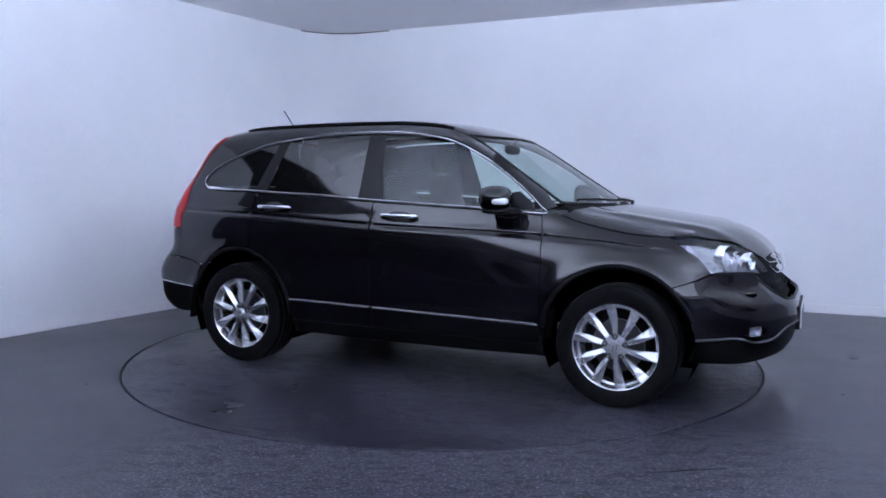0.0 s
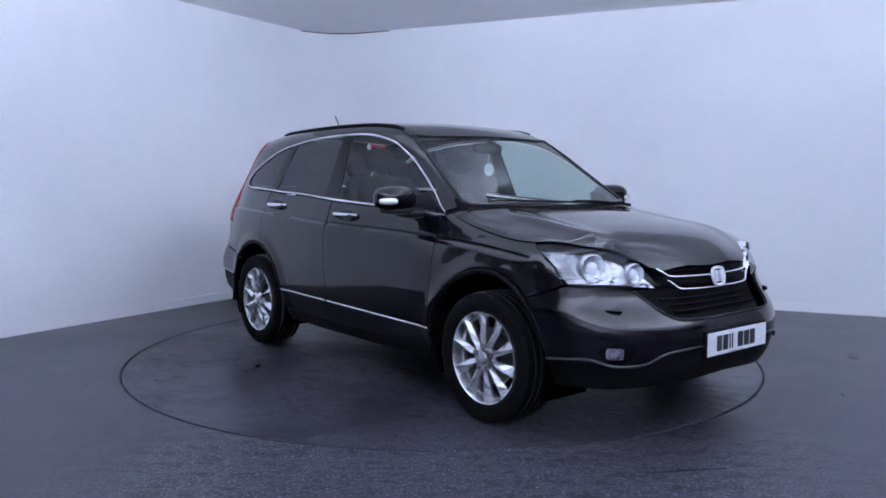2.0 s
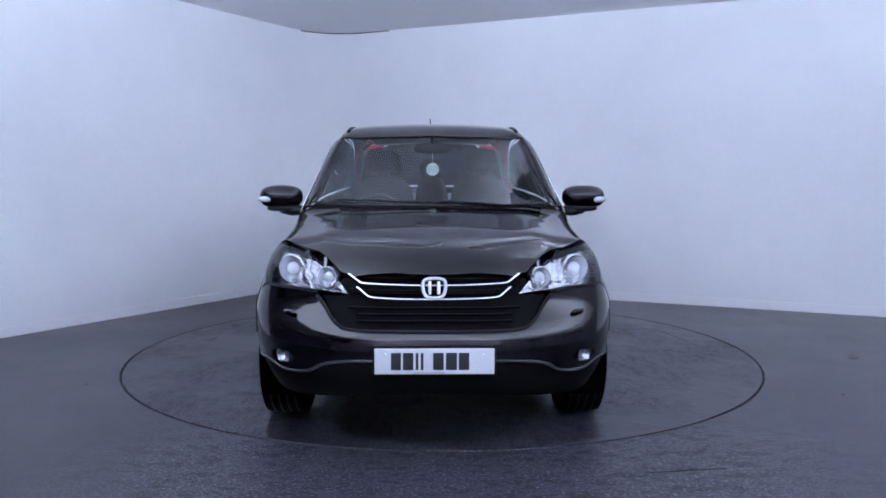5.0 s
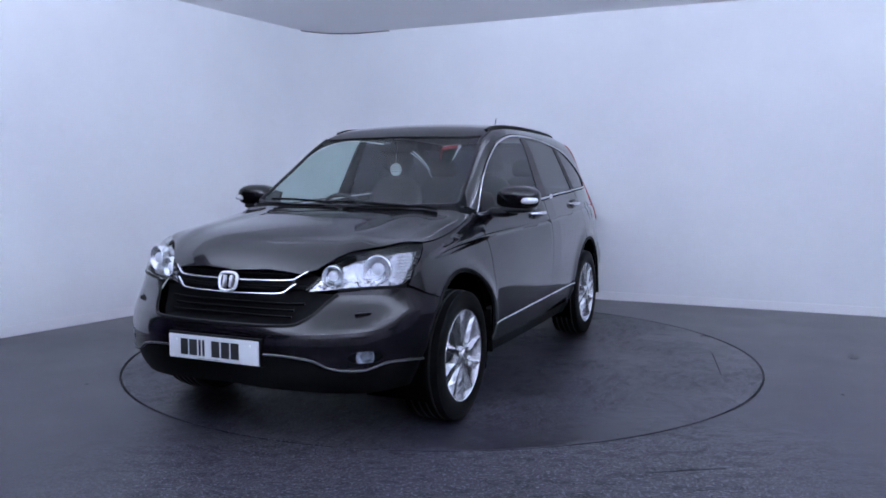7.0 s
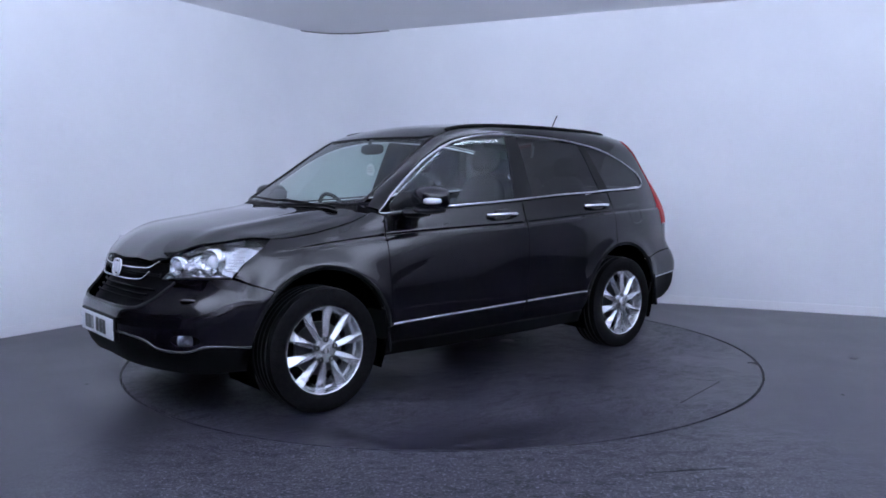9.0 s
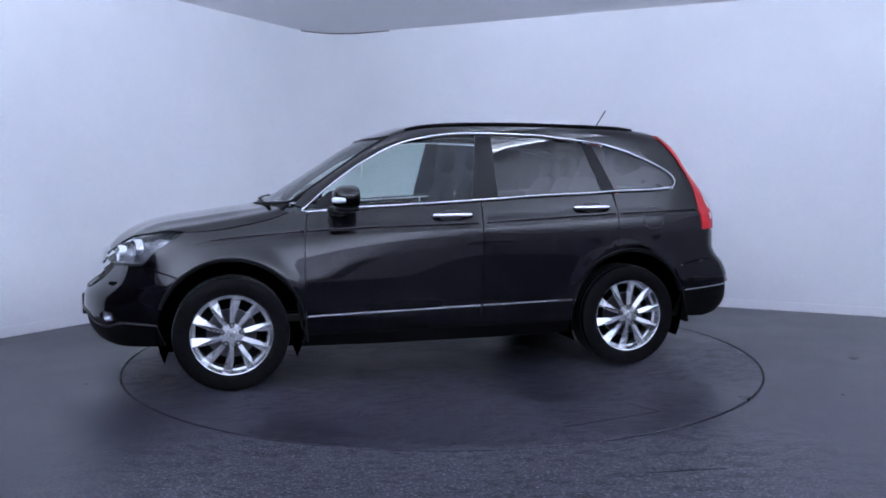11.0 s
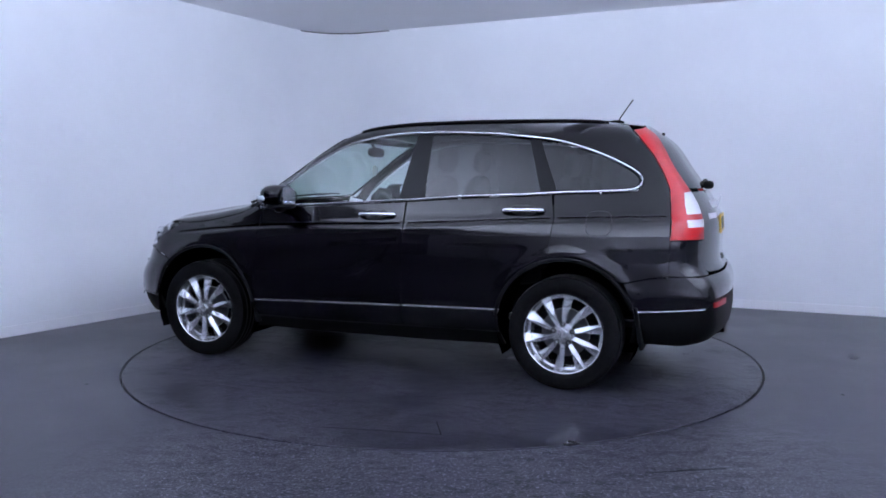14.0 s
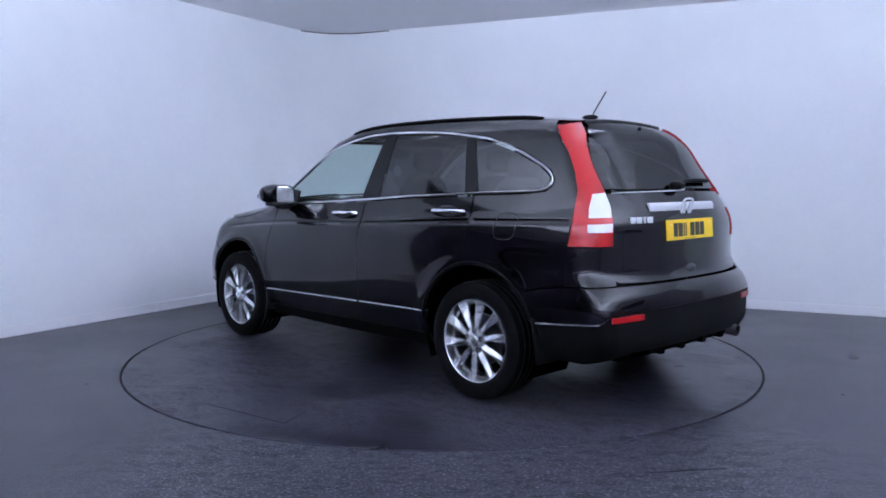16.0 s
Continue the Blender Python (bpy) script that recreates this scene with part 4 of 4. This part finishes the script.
    blob(bm, (-2.158, -.01, .765), (.02, .055, .026), 2.6)
    part("tailgate_handle", bm, INK, hatch, "", True)
    # rear wiper
    bm = bmesh.new()
    blob(bm, (-2.068, 0.0, 1.235), (.035, .05, .028), 2.5)
    wiper = part("rear_wiper", bm, PLASTIC, hatch, "black rear wiper", True)
    bm = bmesh.new()
    p = on_skin("rear", curve([(0, 1.245), (-.2, 1.262), (-.45, 1.262)], 6))
    tube(bm, [tuple(q + np.array((-.024, 0, 0))) for q in p], .013, 8)
    part("wiper_arm", bm, PLASTIC, wiper, "", True)
    bm = bmesh.new()
    blob(bm, on_skin("rear", [(-.08, 1.575)])[0], (.012, .012, .012), 2)
    part("washer_jet", bm, PLASTIC, hatch, "", True)
    # rear bumper
    ax = on_skin("side", [(-1.66, .665), (-1.70, .57), (-1.722, .50)])
    rear_edge = t3(ax).tolist()
    top = t3([(-1.78, .83, .694), (-1.908, .79, .708), (-2.0, .74, .711), (-2.08, .68, .715), (-2.137, .611, .715), (-2.18, .45, .715), (-2.2, .25, .714), (-2.2, 0, .714)]).tolist()
    low = t3([(-1.70, .848, .50), (-1.87, .83, .508), (-2.0, .79, .52), (-2.06, .755, .528), (-2.129, .715, .585), (-2.19, .60, .588), (-2.24, .40, .588), (-2.25, 0, .588)])
    low[0] = rear_edge[-1]
    low = low.tolist()
    half = rear_edge[::-1] + top
    ring = half + [(-a, b) for a, b in half[-2::-1]] + [(-a, b) for a, b in low[1:]] + low[-2:0:-1]
    sheet("rear_bumper", "tail", ring, PAINT, car, "black painted rear bumper", step=.035)
    bot = [(low[0][0], .30), (low[2][0], .29), (low[4][0], .33), (low[5][0], .36), (0, .36)]
    lower = low + [(-a, b) for a, b in low[-2::-1]] + [(-a, b) for a, b in bot[:-1]] + bot[::-1]
    sheet("rear_valance", "tail", lower, PLASTIC, car, "black plastic rear valance", step=.035, lift=-.008)
    strip("bumper_moulding", "tail", low[:4], CHROME, car, .005, mirror=True, lift=.0, label="thin bright strip at the bumper foot")
    rr = t3([(-2.115, .728, .566), (-2.19, .60, .572), (-2.212, .55, .57), (-2.212, .55, .54), (-2.19, .60, .538), (-2.115, .727, .536)])
    sheet("rear_reflector", "tail", rr, RED, car, "red rear reflector", mirror=True, lift=.004, depth=.01, gap=.001)
    # exhaust
    bm = bmesh.new()
    lathe(bm, [(.036, -.30), (.036, .0), (.031, .0), (.031, -.25)], 24, "z")
    bmesh.ops.transform(bm, matrix=pose(-2.225, -.50, .345, 0, -94, 0), verts=bm.verts)
    part("exhaust_pipe", bm, STEEL, car, "dark steel exhaust pipe", True)


def tow_gear(car):
    bm = bmesh.new()
    box(bm, (-2.18, -.44, .33), (-2.10, .44, .375), .012)
    bar = part("tow_bar", bm, UNDERSIDE, car, "black tow bar under the bumper", True)
    for y in (-.34, -.12, .12, .34):
        bm = bmesh.new()
        box(bm, (-2.205, y - .022, .325), (-2.15, y + .022, .40), .006)
        part("bracket", bm, UNDERSIDE, bar)
    bm = bmesh.new()
    lathe(bm, [(.001, -.2), (.06, -.2), (.065, -.18), (.065, .2), (.06, .22), (.001, .22)], 20, "z", closed=False)
    bmesh.ops.transform(bm, matrix=pose(-1.93, -.42, .33, 90, 0, 0), verts=bm.verts)
    part("silencer", bm, UNDERSIDE, car, "dark exhaust silencer", True)


def mirrors(car):
    for s in (1, -1):
        bm = bmesh.new()
        blob(bm, (.622, s * .950, 1.160), (.095, .134, .074), 2.6, pose(0, 0, 0, 0, 0, -10 * s))
        for v in bm.verts:  # the glass side is cut flat, the front rounded
            v.co.x = max(v.co.x, .569 + (v.co.y * s - .945) * -.12)
            if v.co.z < 1.102:
                v.co.z = 1.102 + (v.co.z - 1.102) * .3
        mir = part("door_mirror", bm, PAINT, car, "black door mirror with clear indicator", True)
        bm = bmesh.new()
        blob(bm, (.622, s * .925, 1.090), (.078, .112, .022), 3.0)
        tube(bm, [(.69, s * .80, 1.075), (.665, s * .88, 1.072), (.632, s * .94, 1.085)], .03, 10, 1.2)
        part("mirror_foot", bm, GLOSS_BLACK, mir, "", True)
        bm = bmesh.new()
        blob(bm, (.664, s * 1.004, 1.146), (.054, .080, .022), 3.0, pose(0, 0, 0, 0, 0, -22 * s))
        part("indicator", bm, WHITE_LENS, mir, "clear white indicator", True)
        bm = bmesh.new()
        blob(bm, (.563, s * .945, 1.150), (.006, .092, .068), 3.0, pose(0, 0, 0, 0, 0, -7 * s))
        part("mirror_glass", bm, CHROME, mir, "mirror glass", True)


def wheel(car, hub, s):
    """An alloy wheel with ten twisted spokes."""
    face = .105
    bm = bmesh.new()
    lathe(bm, [(.236, -.10), (.244, face - .002), (.241, face + .004), (.236, face), (.232, face - .018), (.226, face - .05), (.214, face - .055), (.210, face - .075), (.206, -.10)], 72)
    lathe(bm, [(.001, face), (.045, face), (.068, face - .006), (.072, face - .03), (.001, face - .05)], 40, closed=False)
    m = Matrix.Translation((hub, s * .782, WHEEL_Z)) @ (pose(0, 0, 0, 0, 0, 0) if s > 0 else Matrix.Diagonal((1, -1, 1, 1)))

    def put(name, b, mat, parent, label=""):
        bmesh.ops.transform(b, matrix=m, verts=b.verts)
        return part(name, b, mat, parent, label, True)
    w = put("wheel", bm, ALLOY, car, "silver ten-spoke alloy wheel")
    for k in range(10):
        bm = bmesh.new()
        a = 2 * math.pi * k / 10 + .354
        sec = []
        for r, wd, h, ridge in ((.040, .013, .098, .5), (.075, .0145, .106, .6), (.12, .019, .107, .4), (.165, .0245, .105, -.1), (.205, .0275, .105, -.55), (.237, .0275, .108, -.8)):
            sk = .10 * (r / .226) ** 1.5
            c, q = math.cos(a + sk), math.sin(a + sk)
            ring = []
            for off, hh in ((-wd, h - .016), (ridge * wd, h), (wd, h - .022), (wd * .85, h - .04), (wd * .5, h - .052), (-wd * .5, h - .052), (-wd * .85, h - .030)):
                x, z = r * c - off * q, r * q + off * c
                ring.append(bm.verts.new((x, hh, z)))
            sec.append(ring)
        for p, q in zip(sec, sec[1:]):
            for j in range(7):
                bm.faces.new((p[j], p[(j + 1) % 7], q[(j + 1) % 7], q[j]))
        bm.faces.new(sec[0])
        bm.faces.new(sec[-1])
        bmesh.ops.transform(bm, matrix=m, verts=bm.verts)
        part("spoke", bm, ALLOY, w)
    R = TYRE_R
    bm = bmesh.new()
    lathe(bm, [(.232, -.105), (.27, -.112), (.315, -.112), (.338, -.104), (R - .004, -.085), (R, -.05), (R, 0), (R, .05), (R - .004, .085), (.338, .104), (.322, .111), (.30, .113), (.27, .112), (.25, .108), (.240, .100), (.234, .09)], 96)
    put("tyre", bm, RUBBER, w, "black road tyre")
    for y in (-.062, -.02, .02, .062):
        bm = bmesh.new()
        lathe(bm, [(R - .004, y - .005), (R + .0008, y - .005), (R + .0008, y + .005), (R - .004, y + .005)], 96)
        put("tread_groove", bm, INK, w)
    bm = bmesh.new()
    lathe(bm, [(.001, .03), (.148, .03), (.148, .012), (.001, .012)], 48, closed=False)
    put("brake_disc", bm, DISC_STEEL, w, "dull steel brake disc")
    bm = bmesh.new()
    lathe(bm, [(.001, -.02), (.228, -.02), (.228, -.06), (.001, -.06)], 48, closed=False)
    put("brake_backing", bm, UNDERSIDE, w)
    bm = bmesh.new()
    lathe(bm, [(.001, face + .006), (.026, face + .005), (.031, face), (.031, face - .01), (.001, face - .01)], 32, closed=False)
    put("hub_cap", bm, ALLOY, w)
    for k in range(2):
        bm = bmesh.new()
        box(bm, *(((-.013, face + .006, -.014), (-.007, face + .009, .014)), ((.007, face + .006, -.014), (.013, face + .009, .014)), ((-.008, face + .006, -.003), (.008, face + .009, .003)))[k])
        put("cap_bar", bm, STEEL, w)
    for k in range(5):
        a = 2 * math.pi * k / 5 + math.pi / 2
        bm = bmesh.new()
        lathe(bm, [(.001, face + .003), (.007, face + .003), (.009, face - .002), (.009, face - .02)], 6, centre=(.060 * math.cos(a), 0, .060 * math.sin(a)), closed=False)
        put("lug_nut", bm, STEEL, w)
        # black ring paints the shade of the hollow round each nut
        bm = bmesh.new()
        lathe(bm, [(.009, face + .001), (.016, face + .002), (.016, face - .006), (.009, face - .006)], 16, centre=(.060 * math.cos(a), 0, .060 * math.sin(a)))
        put("nut_recess_shade", bm, INK, w)
    return w


def underside(car):
    bm = bmesh.new()
    box(bm, (-.88, -.80, .24), (.88, .80, .34), .03)
    box(bm, (-2.08, -.55, .28), (2.02, .55, .42), .04)
    box(bm, (-.5, -.5, .215), (.35, .45, .26), .02)
    part("underbody", bm, UNDERSIDE, car, "dark underbody", True)
    for hub in HUBS:
        for s in (1, -1):
            bm = bmesh.new()
            n = 26
            prof = []
            for k in range(n + 1):
                a = radians(-25 + 230 * k / n)
                x, z = hub + .425 * math.cos(a), .365 + .425 * math.sin(a)
                prof.append([bm.verts.new((x, s * y, z)) for y in (.865, .52)])
            for p, q in zip(prof, prof[1:]):
                bm.faces.new((p[0], q[0], q[1], p[1]))
            bm.faces.new([p[1] for p in prof])
            part("wheel_arch_liner", bm, LINER, car, "", True)
    # mud flaps behind each wheel
    for x, z0 in ((.90, .27), (-1.735, .275)):
        for s in (1, -1):
            bm = bmesh.new()
            box(bm, (x - .012, s * .80 - .085, z0), (x + .012, s * .80 + .085, .53), .01, None)
            bmesh.ops.transform(bm, matrix=Matrix.Translation((x, 0, .5)) @ pose(0, 0, 0, 0, 9, 0) @ Matrix.Translation((-x, 0, -.5)), verts=bm.verts)
            part("mud_flap", bm, PLASTIC, car, "black mud flap")
    # axles
    for hub in HUBS:
        bm = bmesh.new()
        tube(bm, [(hub, -.7, .34), (hub, .7, .34)], .035, 10)
        part("axle", bm, UNDERSIDE, car, "", True)


def cabin(car):
    """Seats, dashboard and lining, seen through the glass."""
    for s in (1, -1):
        bm = bmesh.new()
        xs, zs = np.linspace(-1.75, .95, 28), np.linspace(.82, 1.06, 5)
        rows = [[bm.verts.new((x, s * (float(half_width(z)) - .10 - float(rear_taper(x)) - float(front_high(x))), z + .02 * (z > 1) - .03 * x * (z > 1))) for x in xs] for z in zs]
        for a, b in zip(rows, rows[1:]):
            for i in range(len(xs) - 1):
                bm.faces.new((a[i], a[i + 1], b[i + 1], b[i]))
        part("door_lining", bm, TRIM_GREY, car, "", True)
    sheet("pillar_lining", "side", [(-1.77, 1.18), (-1.775, 1.29), (-1.73, 1.35), (-1.62, 1.41), (-1.4, 1.50), (-1.3, 1.56), (-1.58, 1.56), (-1.70, 1.45), (-1.82, 1.25), (-1.86, 1.05), (-1.3, 1.02), (-1.3, 1.15)], TRIM_GREY, car, mirror=True, lift=-.05, depth=.01)
    bm = bmesh.new()
    box(bm, (-1.9, -.60, .36), (1.2, .60, .40))
    part("cabin_floor", bm, TRIM_GREY, car)
    ex = np.linspace(.22, -1.50, 20)
    lining = [(x, edge_y(x) - .04) for x in ex] + [(x, -edge_y(x) + .04) for x in ex[::-1]]
    sheet("roof_lining", "top", lining, HEADLINER, car, step=.09, lift=-.045, depth=.01)
    bm = bmesh.new()
    blob(bm, (.80, 0, .93), (.30, .68, .13), 3.2)
    blob(bm, (.70, -.36, 1.03), (.14, .2, .05), 2.6)
    blob(bm, (.55, 0, .72), (.2, .14, .25), 3)
    part("dashboard", bm, TRIM_GREY, car, "dark grey dashboard", True)
    bm = bmesh.new()
    m = Matrix.Translation((.43, -.36, 1.0)) @ pose(0, 0, 0, 0, -66, 0)
    tube(bm, [m @ Vector((.18 * math.cos(k), .18 * math.sin(k), 0)) for k in np.linspace(0, 2 * math.pi, 32, False)], .014, 8, 1.0, tuple(m.to_3x3() @ Vector((0, 0, 1))), True)
    for k in (radians(-90), radians(90), radians(180)):
        tube(bm, [m @ Vector((0, 0, -.03)), m @ Vector((.175 * math.cos(k), .175 * math.sin(k), 0))], .016, 8, 1, (1, 0, .1))
    blob(bm, m @ Vector((0, 0, -.02)), (.05, .07, .06), 2.6)
    part("steering_wheel", bm, TRIM_GREY, car, "dark steering wheel", True)
    for x, y, back in ((-.18, .37, 1), (-.18, -.37, 1), (-1.05, .38, 0), (-1.05, -.38, 0), (-1.05, 0, 0)):
        w = .235 if back or y else .15
        bm = bmesh.new()
        blob(bm, (x + .22, y, .66), (.27, w, .085), 3.2)
        seat = part("seat", bm, FABRIC, car, "dark fabric seat", True)
        bm = bmesh.new()
        blob(bm, (x - .10, y, .98), (.075, w * .96, .33), 3.0, pose(0, 0, 0, 0, -16, 0))
        part("seat_back", bm, FABRIC, seat, "", True)
        bm = bmesh.new()
        top = 1.405 if back else 1.36
        blob(bm, (x - .195, y, top), (.05, .125 if w > .2 else .1, .085), 2.8, pose(0, 0, 0, 0, -10, 0))
        part("headrest", bm, FABRIC, seat, "", True)
        for d in (-.045, .045):
            bm = bmesh.new()
            tube(bm, [(x - .17, y + d, 1.26), (x - .19, y + d, 1.36)], .007, 8)
            part("headrest_post", bm, CHROME, seat, "", True)
    bm = bmesh.new()
    blob(bm, (.36, 0, 1.475), (.022, .125, .036), 3.0)
    tube(bm, [(.36, 0, 1.49), (.40, 0, 1.545)], .012, 8, 1, (0, 1, 0))
    part("interior_mirror", bm, PLASTIC, car, "black interior mirror", True)
    bm = bmesh.new()
    lathe(bm, [(.001, -.003), (.042, -.003), (.042, .003), (.001, .003)], 28, "z", closed=False)
    bmesh.ops.transform(bm, matrix=pose(.375, .0, 1.335, 0, 90, 0), verts=bm.verts)
    tag = part("hanging_tag", bm, PAPER, car, "round white card hanging from the mirror", False)
    for z, w in ((1.352, .03), (1.338, .036), (1.322, .03)):
        bm = bmesh.new()
        box(bm, (.3785, -w, z - .002), (.3795, w, z + .002))
        part("printed_bar", bm, HEADLINER, tag)
    bm = bmesh.new()
    tube(bm, [(.375, 0, 1.377), (.365, 0, 1.45)], .0012, 6)
    part("string", bm, PAPER, tag)


# grey for the drawn highlight along the front bumper ledge
LEDGE_HIGHLIGHT = material("grey_ledge_highlight", (0.10, 0.10, 0.105), 0.25, 0.8)


def build_car():
    car = thing("car", "black metallic five-door car with chrome trim on a turntable", "car")
    body_sides(car)
    roof_and_hood(car)
    nose(car)
    tail(car)
    plate(car, "front_number_plate", Matrix.Translation((2.222, 0, .477)) @ Matrix(((0, 0, 1, 0), (1, 0, 0, 0), (0, 1, 0, 0), (0, 0, 0, 1))), PLATE_WHITE, "white front number plate")
    bm = bmesh.new()
    box(bm, (2.15, -.272, .413), (2.221, .272, .545), .006)
    part("plate_holder", bm, PLASTIC, car)
    tow_gear(car)
    mirrors(car)
    for hub in HUBS:
        for s in (1, -1):
            wheel(car, hub, s)
    underside(car)
    cabin(car)
    return car


room()
floor_marks()
added_lights()
TABLE = turntable()
CAR = build_car()


# ---- what moves ----
def turn_at(t):
    return 1.32329e-3 * t ** 3 - 1.52345e-2 * t ** 2 - 12.5869 * t - 25.8887


def motions():
    times = [k * 0.5 for k in range(33)]
    seat = Matrix.Translation((0.2156, -0.0753, 0))
    walk(CAR, [(t, pose(0, 0, 0, 0, 0, turn_at(t)) @ seat) for t in times])
    walk(TABLE, [(t, pose(0, 0, 0, 0, 0, turn_at(t))) for t in times])


motions()
